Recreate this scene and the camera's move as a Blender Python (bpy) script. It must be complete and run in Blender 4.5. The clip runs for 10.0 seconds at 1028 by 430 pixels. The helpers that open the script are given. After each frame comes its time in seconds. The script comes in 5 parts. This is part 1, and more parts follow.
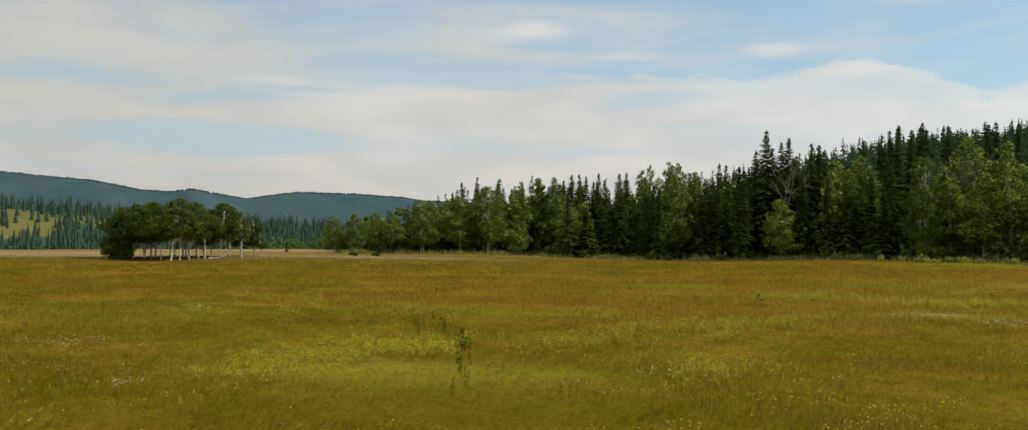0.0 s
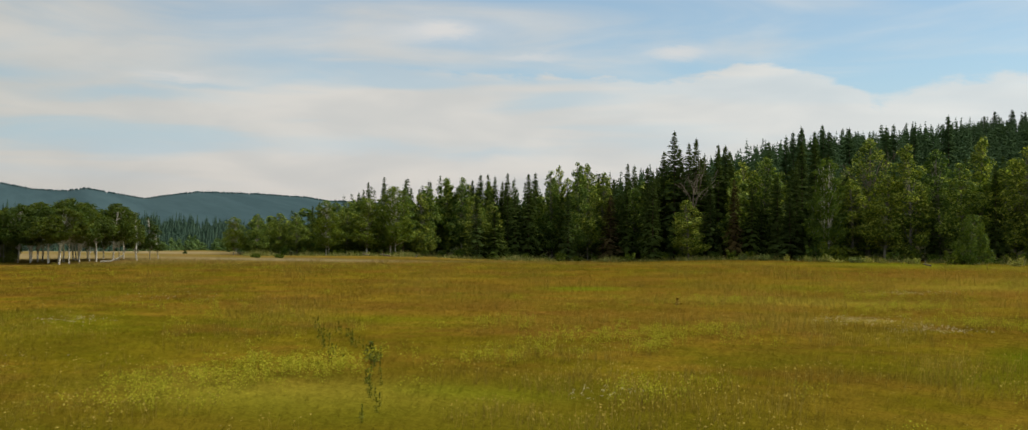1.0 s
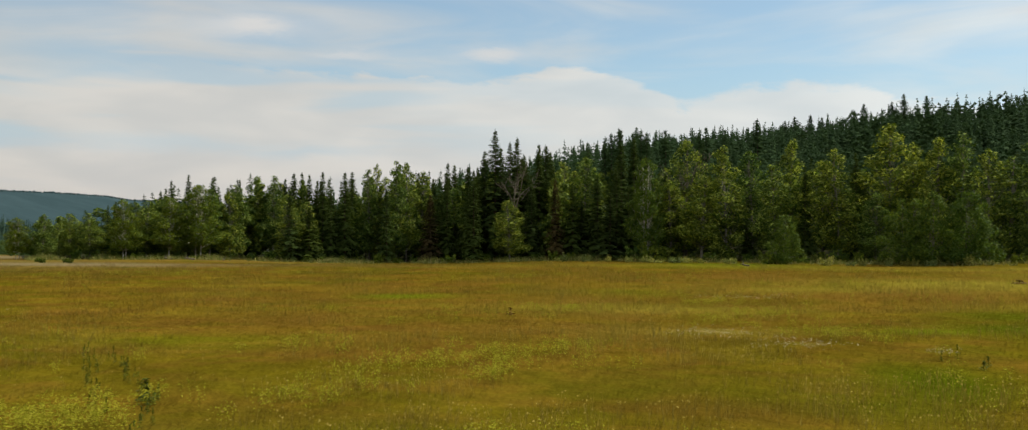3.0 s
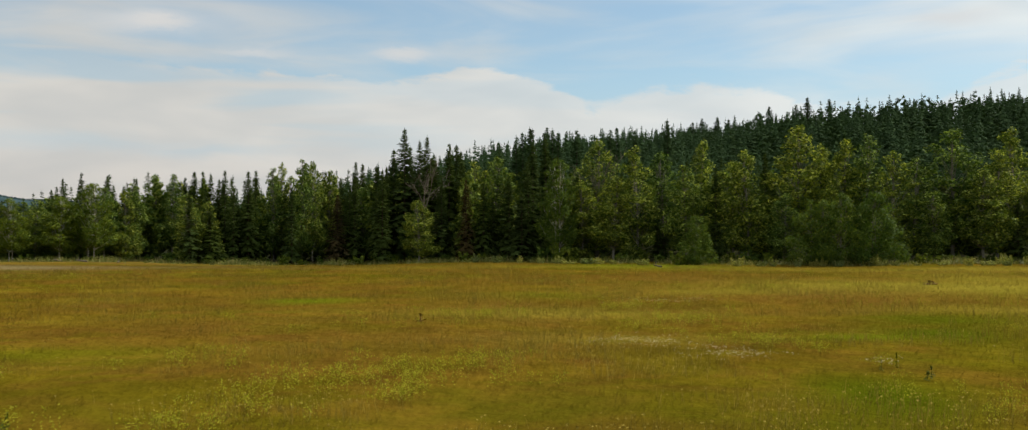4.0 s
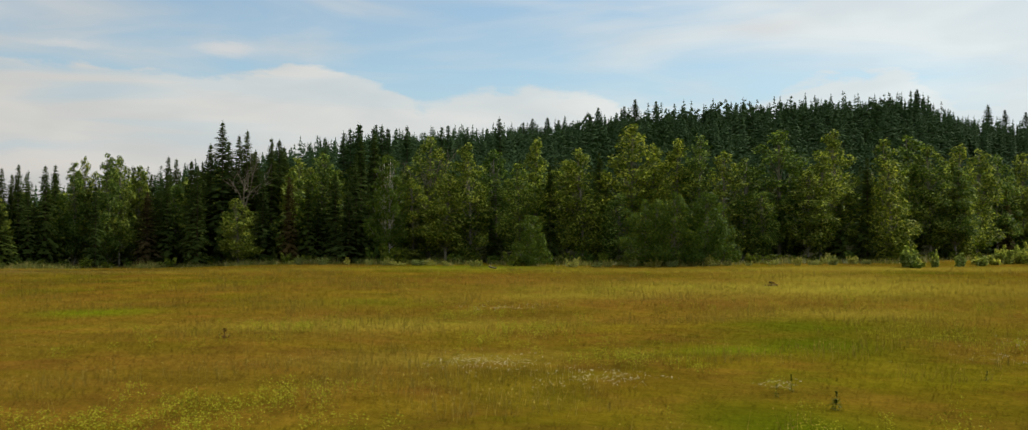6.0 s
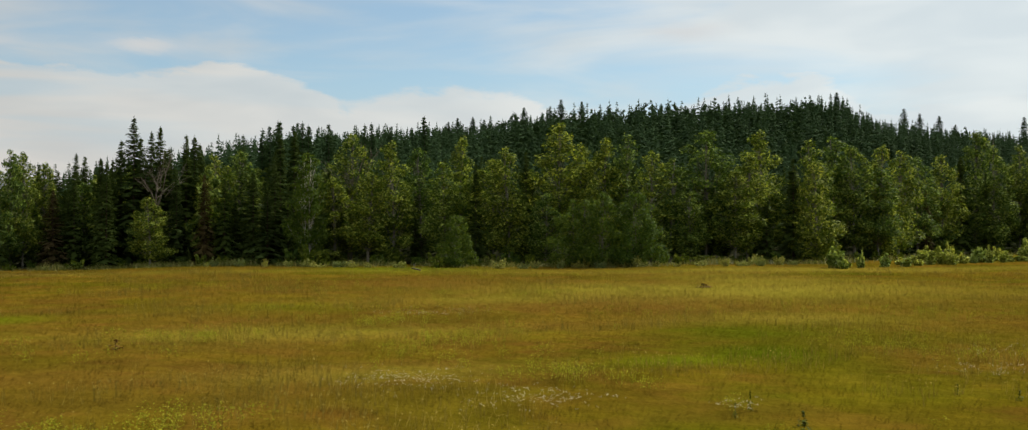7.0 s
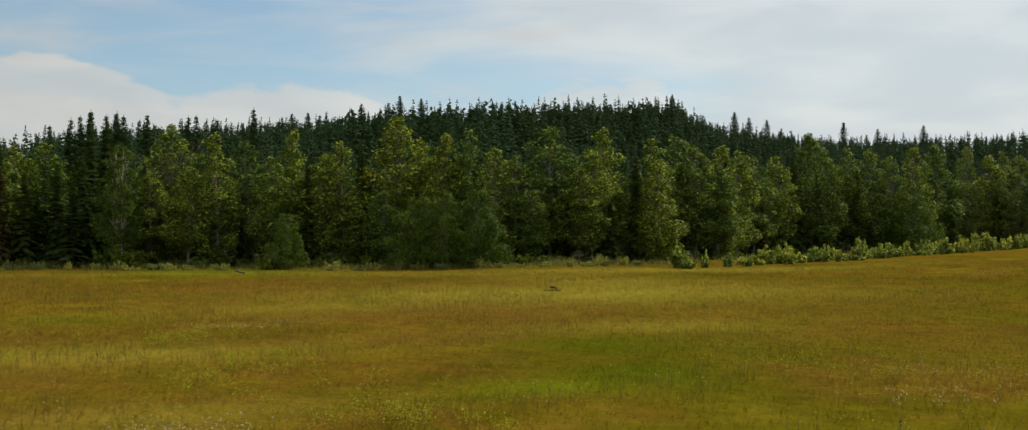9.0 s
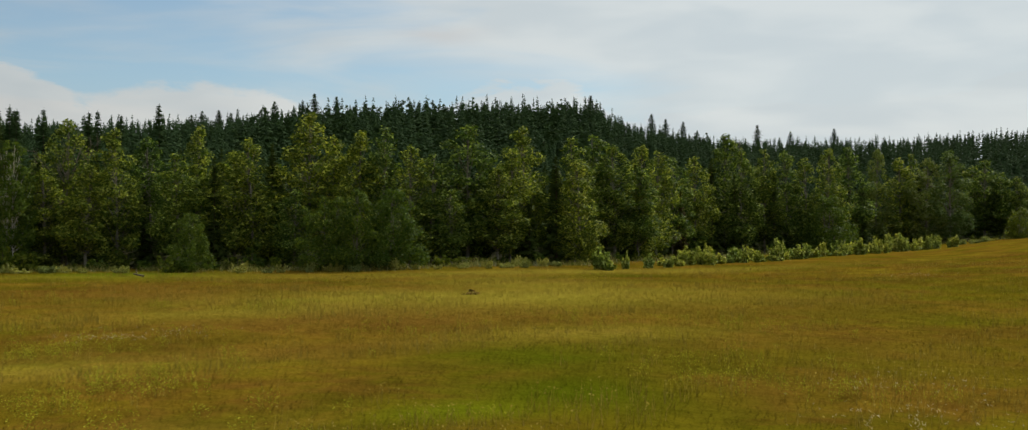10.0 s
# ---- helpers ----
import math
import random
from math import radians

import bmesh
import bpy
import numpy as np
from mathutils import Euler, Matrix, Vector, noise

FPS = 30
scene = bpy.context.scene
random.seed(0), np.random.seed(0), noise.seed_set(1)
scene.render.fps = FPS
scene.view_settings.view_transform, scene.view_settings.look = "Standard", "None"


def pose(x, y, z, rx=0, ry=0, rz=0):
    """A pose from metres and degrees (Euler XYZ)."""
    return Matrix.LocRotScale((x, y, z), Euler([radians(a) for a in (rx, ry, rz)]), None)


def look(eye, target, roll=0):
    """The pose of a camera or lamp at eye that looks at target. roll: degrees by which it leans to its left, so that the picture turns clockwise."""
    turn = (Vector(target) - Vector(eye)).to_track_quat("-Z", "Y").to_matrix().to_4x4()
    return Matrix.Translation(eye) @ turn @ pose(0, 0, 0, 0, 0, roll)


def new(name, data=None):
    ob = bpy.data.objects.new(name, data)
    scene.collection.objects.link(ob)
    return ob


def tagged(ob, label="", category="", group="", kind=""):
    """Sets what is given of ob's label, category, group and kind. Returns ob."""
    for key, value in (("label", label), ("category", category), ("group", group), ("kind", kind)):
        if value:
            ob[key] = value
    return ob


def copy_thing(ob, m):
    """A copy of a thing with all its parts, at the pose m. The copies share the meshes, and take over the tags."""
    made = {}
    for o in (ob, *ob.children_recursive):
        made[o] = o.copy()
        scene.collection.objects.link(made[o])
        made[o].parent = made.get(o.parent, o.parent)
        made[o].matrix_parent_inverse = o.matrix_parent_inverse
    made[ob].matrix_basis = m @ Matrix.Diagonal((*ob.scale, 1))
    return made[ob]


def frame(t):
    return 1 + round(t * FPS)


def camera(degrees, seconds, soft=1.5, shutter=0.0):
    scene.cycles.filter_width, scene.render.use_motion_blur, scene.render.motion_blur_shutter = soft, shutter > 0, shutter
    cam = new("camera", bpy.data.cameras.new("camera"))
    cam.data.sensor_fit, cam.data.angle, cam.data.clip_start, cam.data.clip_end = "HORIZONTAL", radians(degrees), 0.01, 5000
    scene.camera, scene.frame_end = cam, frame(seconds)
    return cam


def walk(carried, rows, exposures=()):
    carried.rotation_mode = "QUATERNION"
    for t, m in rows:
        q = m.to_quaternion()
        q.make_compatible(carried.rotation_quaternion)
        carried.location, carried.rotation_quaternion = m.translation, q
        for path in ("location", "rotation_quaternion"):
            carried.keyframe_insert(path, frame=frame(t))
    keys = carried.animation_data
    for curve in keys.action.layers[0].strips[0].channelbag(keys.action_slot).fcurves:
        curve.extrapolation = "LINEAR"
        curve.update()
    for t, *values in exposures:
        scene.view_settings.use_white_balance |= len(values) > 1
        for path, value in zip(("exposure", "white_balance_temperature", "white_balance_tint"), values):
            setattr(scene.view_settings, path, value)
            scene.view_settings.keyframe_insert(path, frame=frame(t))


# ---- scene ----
# ---------------------------------------------------------------- camera
cam = camera(52.68, 10.0, soft=1.25, shutter=0.25)
# seconds, x, y, z, pitch, heading (clockwise from +y), roll
ROWS = [
    (0, 0.00, 0.00, 3.50, 1.00, -24.60, 0.22),
    (0.5, -0.62, 1.01, 3.57, 0.99, -22.11, 0.19),
    (1, -1.18, 2.08, 3.64, 1.02, -19.47, 0.14),
    (1.5, -1.69, 3.21, 3.69, 1.02, -17.06, 0.09),
    (2, -2.15, 4.39, 3.74, 1.02, -14.60, 0.04),
    (2.5, -2.54, 5.63, 3.78, 1.01, -12.05, -0.01),
    (4, -3.38, 9.62, 3.85, 1.04, -4.41, -0.07),
    (4.5, -3.54, 11.03, 3.86, 1.01, -2.30, -0.05),
    (5, -3.64, 12.47, 3.87, 1.02, 0.01, -0.03),
    (5.5, -3.67, 13.93, 3.87, 1.02, 2.52, -0.07),
    (6, -3.64, 15.42, 3.86, 1.03, 4.99, -0.11),
    (7.5, -3.14, 20.00, 3.83, 1.08, 11.19, -0.09),
    (8, -2.84, 21.55, 3.81, 1.08, 13.46, -0.09),
    (8.5, -2.47, 23.10, 3.79, 1.06, 15.71, -0.09),
    (9, -2.03, 24.65, 3.77, 1.06, 18.00, -0.13),
    (9.5, -1.51, 26.19, 3.75, 1.08, 20.30, -0.16),
    (10, -0.93, 27.73, 3.73, 1.11, 22.53, -0.14),
]
walk(cam, [(t, pose(x, y, z, 90 + p, 0, -h) @ pose(0, 0, 0, 0, 0, r)) for t, x, y, z, p, h, r in ROWS],
     exposures=[(0, 0.0), (5, -0.04), (7.5, -0.12), (10, -0.30)])

# ---------------------------------------------------------------- world and sun
SUN_AZ, SUN_EL = 64.0, 43.0     # clockwise from +y, above the horizon
scene.view_settings.exposure = 0.0


class Nodes:
    """Short hand for building a node tree."""

    def __init__(self, tree):
        self.tree = tree
        tree.nodes.clear()

    def add(self, kind, **values):
        n = self.tree.nodes.new(kind)
        for key, v in values.items():
            if key == "op":
                n.operation = v
            elif key == "blend":
                n.blend_type = v
        return n

    def link(self, a, b):
        self.tree.links.new(a, b)

    def put(self, socket, v):
        if isinstance(v, bpy.types.NodeSocket):
            self.link(v, socket)
        elif v is not None:
            socket.default_value = v

    def math(self, op, a, b=None, c=None, clamp=False):
        n = self.add("ShaderNodeMath", op=op)
        n.use_clamp = clamp
        for k, v in enumerate((a, b, c)):
            self.put(n.inputs[k], v)
        return n.outputs[0]

    def smooth(self, v, lo, hi):
        n = self.add("ShaderNodeMapRange")
        n.interpolation_type = "SMOOTHSTEP"
        self.put(n.inputs[0], v)
        self.put(n.inputs[1], lo)
        self.put(n.inputs[2], hi)
        return n.outputs[0]

    def noise(self, vec, scale, detail=3.0, rough=0.55, distort=0.0):
        n = self.add("ShaderNodeTexNoise")
        self.put(n.inputs["Vector"], vec)
        n.inputs["Scale"].default_value = scale
        n.inputs["Detail"].default_value = detail
        n.inputs["Roughness"].default_value = rough
        n.inputs["Distortion"].default_value = distort
        return n.outputs[0]

    def mix(self, f, a, b, blend="MIX"):
        n = self.add("ShaderNodeMix")
        n.data_type = "RGBA"
        n.blend_type = blend
        self.put(n.inputs[0], f)
        self.put(n.inputs[6], (*a, 1) if isinstance(a, tuple) else a)
        self.put(n.inputs[7], (*b, 1) if isinstance(b, tuple) else b)
        return n.outputs[2]

    def ramp(self, v, stops):
        n = self.add("ShaderNodeValToRGB")
        while len(n.color_ramp.elements) < len(stops):
            n.color_ramp.elements.new(0.5)
        for e, (p, c) in zip(n.color_ramp.elements, stops):
            e.position = p
            e.color = (c, c, c, 1) if isinstance(c, float) else (*c, 1)
        n.color_ramp.interpolation = "EASE"
        self.put(n.inputs[0], v)
        return n.outputs[0]

    def combine(self, x, y, z):
        n = self.add("ShaderNodeCombineXYZ")
        for k, v in enumerate((x, y, z)):
            self.put(n.inputs[k], v)
        return n.outputs[0]


def patches(k, xy, rows):
    total = None
    for x, y, a, b, s in rows:
        dx = k.math("DIVIDE", k.math("SUBTRACT", xy[0], x), a)
        dy = k.math("DIVIDE", k.math("SUBTRACT", xy[1], y), b)
        q = k.math("ADD", k.math("MULTIPLY", dx, dx), k.math("MULTIPLY", dy, dy))
        v = k.math("MULTIPLY", k.math("EXPONENT", k.math("MULTIPLY", q, -1.0)), s)
        total = v if total is None else k.math("MAXIMUM", total, v)
    return total


def make_world():
    world = bpy.data.worlds.new("sky")
    world.use_nodes = True
    scene.world = world
    k = Nodes(world.node_tree)
    sky = k.add("ShaderNodeTexSky")
    sky.sky_type = "NISHITA"
    sky.sun_disc = False
    sky.sun_elevation = radians(SUN_EL)
    sky.sun_rotation = radians(SUN_AZ)
    sky.air_density, sky.dust_density, sky.ozone_density = 1.0, 0.6, 1.5
    at = k.add("ShaderNodeTexCoord").outputs["Generated"]
    sep = k.add("ShaderNodeSeparateXYZ")
    k.link(at, sep.inputs[0])
    az = k.math("MULTIPLY", k.math("ARCTAN2", sep.outputs[0], sep.outputs[1]), 180 / math.pi)
    el = k.math("MULTIPLY", k.math("ARCSINE", sep.outputs[2]), 180 / math.pi)
    flat = k.combine(k.math("MULTIPLY", az, 0.15), k.math("MULTIPLY", el, 0.5), 0.0)
    billow = k.noise(flat, 1.3, 6, 0.58, 0.3)
    wisp = k.noise(k.combine(k.math("MULTIPLY", az, 0.06), k.math("MULTIPLY", el, 0.32), 7.0), 1.2, 5, 0.5, 0.6)
    streak = k.noise(k.combine(k.math("MULTIPLY", az, 0.045), k.math("MULTIPLY", el, 0.55), 3.0), 1.1, 3, 0.45, 0.4)
    # the upper edge of the white bank, in degrees over 15, by heading over -60..60
    u = k.math("DIVIDE", k.math("ADD", az, 60), 120, clamp=True)
    edge = k.math("MULTIPLY", k.ramp(u, [(0.08, 0.62), (0.25, 0.64), (0.33, 0.61), (0.39, 0.57), (0.45, 0.61), (0.485, 0.55),
                                         (0.50, 0.47), (0.53, 0.54), (0.57, 0.54), (0.595, 0.46), (0.64, 0.42), (0.68, 0.56),
                                         (0.71, 0.56), (0.74, 0.45), (0.83, 0.50), (1.0, 0.6)]), 15.0)
    rag = k.math("MULTIPLY", k.math("SUBTRACT", billow, 0.5), 3.0)
    bank = k.smooth(k.math("ADD", k.math("SUBTRACT", edge, el), rag), -0.15, 0.45)
    gaps = k.math("MULTIPLY", k.math("MULTIPLY", k.smooth(streak, 0.45, 0.60), k.smooth(el, 2.2, 4.5)), k.ramp(u, [(0.1, 0.75), (0.32, 0.55), (0.45, 0.2), (0.55, 0.08), (1.0, 0.05)]))
    bank = k.math("MULTIPLY", bank, k.math("SUBTRACT", 0.96, gaps))
    more = k.ramp(u, [(0.05, 0.66), (0.25, 0.52), (0.33, 0.36), (0.42, 0.22), (0.52, 0.24), (0.60, 0.40), (0.70, 0.58), (0.80, 0.84), (0.90, 0.95), (1.0, 0.85)])
    veil = k.math("MULTIPLY", k.smooth(k.math("ADD", k.math("ADD", wisp, more), k.math("MULTIPLY", k.math("MULTIPLY", k.smooth(el, 8.0, 12.0), k.smooth(az, -20.0, -6.0)), 0.2)), 0.75, 1.25), 0.9)
    # blue-grey slots between the streaks of the western sky, and small bright wisps
    wavy = k.math("ADD", el, k.math("MULTIPLY", k.math("SUBTRACT", billow, 0.5), 1.6))
    slots = patches(k, (az, wavy), [(-48, 8.0, 6, 0.5, 0.6), (-40, 7.2, 4.5, 0.35, 0.6), (-33, 9.2, 4, 0.9, 0.55), (-45, 4.9, 10, 0.6, 0.45), (-28, 4.7, 7, 0.45, 0.45), (-37, 7.7, 3, 0.3, 0.55), (-21, 4.4, 4, 0.35, 0.5)])
    wisps = patches(k, (az, wavy), [(-23.5, 11.0, 2.4, 0.45, 0.75), (-18.5, 9.7, 1.8, 0.25, 0.5), (-10.5, 9.9, 2.0, 0.35, 0.6), (-37.5, 8.1, 2.0, 0.25, 0.6), (18.5, 11.0, 2.2, 0.5, 0.6)])
    cover = k.math("MULTIPLY", k.math("MAXIMUM", bank, veil), k.math("SUBTRACT", 1.0, slots))
    cover = k.math("MAXIMUM", cover, wisps)
    low = k.smooth(el, 6.0, 0.0)
    cloud = k.mix(low, (7.05, 6.78, 6.30), (6.70, 6.22, 5.65))
    cloud = k.mix(k.smooth(az, -30.0, 35.0), cloud, k.mix(1.0, cloud, (1.20, 1.32, 1.41), "MULTIPLY"))
    cloud = k.mix(k.smooth(k.noise(flat, 0.9, 3, 0.45, 0.3), 0.35, 0.7), k.mix(1.0, cloud, (0.86, 0.89, 0.92), "MULTIPLY"), cloud)
    blue = k.mix(k.smooth(el, 9.0, 2.0), k.mix(1.0, sky.outputs[0], (1.10, 1.24, 1.22), "MULTIPLY"), (4.6, 5.6, 6.5))
    blue = k.mix(0.20, blue, (5.7, 6.7, 7.3))
    colour = k.mix(cover, blue, cloud)
    colour = k.mix(wisps, colour, (7.2, 7.1, 6.95))
    colour = k.mix(k.smooth(az, -28.0, -52.0), colour, k.mix(1.0, colour, (0.89, 0.895, 0.88), "MULTIPLY"))
    back = k.add("ShaderNodeBackground")
    k.link(colour, back.inputs[0])
    back.inputs[1].default_value = 0.1
    out = k.add("ShaderNodeOutputWorld")
    k.link(back.outputs[0], out.inputs[0])


make_world()
sun = new("sun", bpy.data.lights.new("sun", "SUN"))
sun.data.energy, sun.data.angle, sun.data.color = 3.6, radians(0.6), (1.0, 0.93, 0.80)
sun.matrix_world = look((200 * math.sin(radians(SUN_AZ)), 200 * math.cos(radians(SUN_AZ)), 200 * math.tan(radians(SUN_EL))), (0, 0, 0))


# ---------------------------------------------------------------- materials
def material(name):
    m = bpy.data.materials.new(name)
    m.use_nodes = True
    return m, Nodes(m.node_tree)


def finish(k, colour, rough=0.7, spec=0.3, bump=None, strength=0.3, distance=0.05, through_light=0.0, tint=(1, 1, 1), upward=0.0):
    bsdf = k.add("ShaderNodeBsdfPrincipled")
    k.put(bsdf.inputs["Base Color"], (*colour, 1) if isinstance(colour, tuple) else colour)
    k.put(bsdf.inputs["Roughness"], rough)
    bsdf.inputs["Specular IOR Level"].default_value = spec
    if bump is not None:
        b = k.add("ShaderNodeBump")
        b.inputs["Strength"].default_value = strength
        b.inputs["Distance"].default_value = distance
        k.link(bump, b.inputs["Height"])
        k.link(b.outputs[0], bsdf.inputs["Normal"])
    shader, facing = bsdf.outputs[0], None
    if upward:
        # thin upright blades scatter light like the whole sward
        vm = k.add("ShaderNodeVectorMath", op="ADD")
        sc = k.add("ShaderNodeVectorMath", op="SCALE")
        k.link(k.add("ShaderNodeNewGeometry").outputs["Normal"], sc.inputs[0])
        sc.inputs["Scale"].default_value = 1 - upward
        k.link(sc.outputs[0], vm.inputs[0])
        vm.inputs[1].default_value = (0, 0, upward)
        un = k.add("ShaderNodeVectorMath", op="NORMALIZE")
        k.link(vm.outputs[0], un.inputs[0])
        facing = un.outputs[0]
        k.link(facing, bsdf.inputs["Normal"])
    if through_light:
        tr = k.add("ShaderNodeBsdfTranslucent")
        k.put(tr.inputs[0], k.mix(1.0, colour, tint, "MULTIPLY"))
        mx = k.add("ShaderNodeMixShader")
        mx.inputs[0].default_value = through_light
        k.link(shader, mx.inputs[1])
        k.link(tr.outputs[0], mx.inputs[2])
        shader = mx.outputs[0]
    out = k.add("ShaderNodeOutputMaterial")
    k.link(shader, out.inputs[0])


def place_of(k):
    return k.add("ShaderNodeNewGeometry").outputs["Position"]


def island(k):
    return k.add("ShaderNodeNewGeometry").outputs["Random Per Island"]


def one_random(k):
    return k.add("ShaderNodeObjectInfo").outputs["Random"]


# patches of the meadow: x, y, half length, half width, strength
GREEN_PATCHES = [(-20, 68.5, 3, 2.6, 0.9), (6.2, 48, 1.9, 1.2, 0.9), (3, 133, 9, 9, 1.1), (-33, 33, 6, 4, 0.35), (-22, 41.5, 7, 3, 0.4), (-10.1, 23.9, 2, 1, 0.5), (-14, 21.6, 3.5, 2, 0.4), (-6, 75, 4, 3, 0.4)]
# yellow stands; (22, 86) and (30, 100) also have sunlit brightness in their colour
YELLOW_PATCHES = [(22, 86, 16, 10, 0.8), (45, 122, 30, 6, 0.7), (0, 128, 40, 5, 0.3), (30, 100, 8, 18, 0.5), (-14.5, 22.8, 4.5, 2.4, 0.5), (-5.5, 60, 8, 3.2, 0.5), (7, 79, 8, 4, 0.5), (17, 63, 6, 3, 0.45), (-3, 47.3, 4, 1.8, 0.4)]

SORREL_PATCHES = [(-10, 46, 9, 6, 0.6), (-7, 55, 8, 5, 0.5), (-19, 52, 8, 6, 0.5), (-9, 68, 12, 7, 0.5), (30, 72, 12, 9, 0.35), (14, 48, 4, 3, 0.4), (13, 74, 14, 9, 0.75), (21, 57, 9, 6, 0.35), (2, 98, 14, 11, 0.6), (8, 62, 7, 3.5, 0.6), (-20, 70, 16, 12, 0.35)]
DARK_PATCHES = [(-7, 20, 12, 6, 0.85), (-12, 31, 9, 3.5, 0.4), (24, 52, 10, 6, 0.5), (34, 75, 14, 8, 0.4), (-9, 24.5, 9, 4.5, 0.8), (-16, 16.5, 9, 3.5, 0.8), (-3, 33, 6, 3.5, 0.6), (12, 33, 5, 4, 0.5), (-26, 28, 7, 3, 0.5)]
TRACK_PATCHES = [(3.3, 34.2, 2.2, 4.2, 1.0), (9.6, 49.5, 2.6, 3.2, 1.1), (11.9, 57, 4.2, 4.5, 0.85), (6, 41, 1.5, 2.5, 0.4), (24.3, 80, 3, 6, 0.4), (34.6, 61, 5, 3, 0.4), (45, 112, 6, 5, 0.6), (2.0, 30, 2.5, 3, 0.6)]
PALE_PATCHES = [(-135, 120, 45, 22, 0.9), (-82, 126, 26, 7, 0.9), (-60, 130, 20, 5, 0.5), (-130, 160, 40, 12, 1.0)]


def root_of(k):
    """The spot where a blade or a stalk stands."""
    n = k.add("ShaderNodeAttribute")
    n.attribute_name = "root"
    return n.outputs["Vector"]


def meadow_colour(k, p):
    """Colour of the standing grass by place: brown seed heads, olive and green patches, yellow stands and
    sunlit-looking swaths.
    """
    sep = k.add("ShaderNodeSeparateXYZ")
    k.link(p, sep.inputs[0])
    xy = (sep.outputs[0], sep.outputs[1])
    broad = k.noise(p, 0.045, 3, 0.55)
    middle = k.noise(p, 0.16, 4, 0.6, 0.4)
    small = k.noise(p, 0.9, 3, 0.6)
    v = k.math("ADD", k.math("MULTIPLY", broad, 0.5), k.math("MULTIPLY", middle, 0.5))
    c = k.ramp(v, [(0.38, (0.208, 0.196, 0.013)), (0.455, (0.250, 0.208, 0.018)), (0.51, (0.308, 0.207, 0.032)), (0.56, (0.280, 0.212, 0.022)), (0.64, (0.350, 0.285, 0.032))])
    lush = k.noise(k.combine(xy[0], xy[1], 31.0), 0.10, 4, 0.6, 0.6)
    c = k.mix(k.math("MULTIPLY", k.smooth(lush, 0.48, 0.61), 0.75), c, (0.198, 0.190, 0.015))
    sorrel = k.noise(k.combine(xy[0], xy[1], 57.0), 0.22, 4, 0.6, 0.5)
    c = k.mix(k.math("MULTIPLY", k.smooth(sorrel, 0.50, 0.64), 0.65), c, (0.262, 0.145, 0.032))
    c = k.mix(k.math("MULTIPLY", k.smooth(small, 0.40, 0.80), 0.30), c, (0.37, 0.30, 0.040))
    tone = k.smooth(k.noise(k.combine(xy[0], xy[1], 83.0), 0.17, 5, 0.6, 0.8), 0.36, 0.66)
    c = k.mix(tone, k.mix(1.0, c, (0.80, 0.80, 0.80), "MULTIPLY"), k.mix(1.0, c, (1.13, 1.13, 1.08), "MULTIPLY"))
    tuft = k.smooth(k.noise(p, 0.55, 3, 0.6, 0.5), 0.38, 0.64)
    c = k.mix(tuft, k.mix(1.0, c, (0.90, 0.91, 0.9), "MULTIPLY"), k.mix(1.0, c, (1.09, 1.07, 1.05), "MULTIPLY"))
    ragged = k.math("ADD", 0.55, k.math("MULTIPLY", middle, 0.9))
    b = k.math("MULTIPLY", patches(k, xy, SORREL_PATCHES), ragged, clamp=True)
    c = k.mix(b, c, (0.285, 0.168, 0.036))
    d = k.math("MULTIPLY", patches(k, xy, DARK_PATCHES), ragged, clamp=True)
    c = k.mix(d, c, (0.168, 0.168, 0.014))
    h = k.math("MULTIPLY", patches(k, xy, TRACK_PATCHES), ragged, clamp=True)
    c = k.mix(h, c, (0.135, 0.185, 0.008))
    g = k.math("MULTIPLY", patches(k, xy, GREEN_PATCHES), ragged, clamp=True)
    c = k.mix(g, c, (0.215, 0.295, 0.012))
    y = k.math("MULTIPLY", patches(k, xy, YELLOW_PATCHES), ragged, clamp=True)
    c = k.mix(y, c, (0.50, 0.46, 0.075))
    c = k.mix(1.0, c, (0.655, 0.600, 0.48), "MULTIPLY")
    w = k.math("MULTIPLY", patches(k, xy, PALE_PATCHES), ragged, clamp=True)
    c = k.mix(w, c, (0.30, 0.24, 0.14))
    return c


def meadow_material():
    m, k = material("meadow_ground")
    c = meadow_colour(k, place_of(k))
    fine = k.noise(place_of(k), 5.0, 4, 0.65)
    c = k.mix(1.0, c, (0.92, 0.89, 0.80), "MULTIPLY")
    c = k.mix(k.math("MULTIPLY", fine, 0.5), c, k.mix(1.0, c, (0.76, 0.78, 0.7), "MULTIPLY"))
    tuft = k.math("ADD", k.math("MULTIPLY", k.noise(place_of(k), 1.1, 3, 0.55), 0.30), k.math("MULTIPLY", fine, 0.06))
    finish(k, c, 1.0, 0.0, bump=tuft, strength=0.55, distance=1.0)
    return m


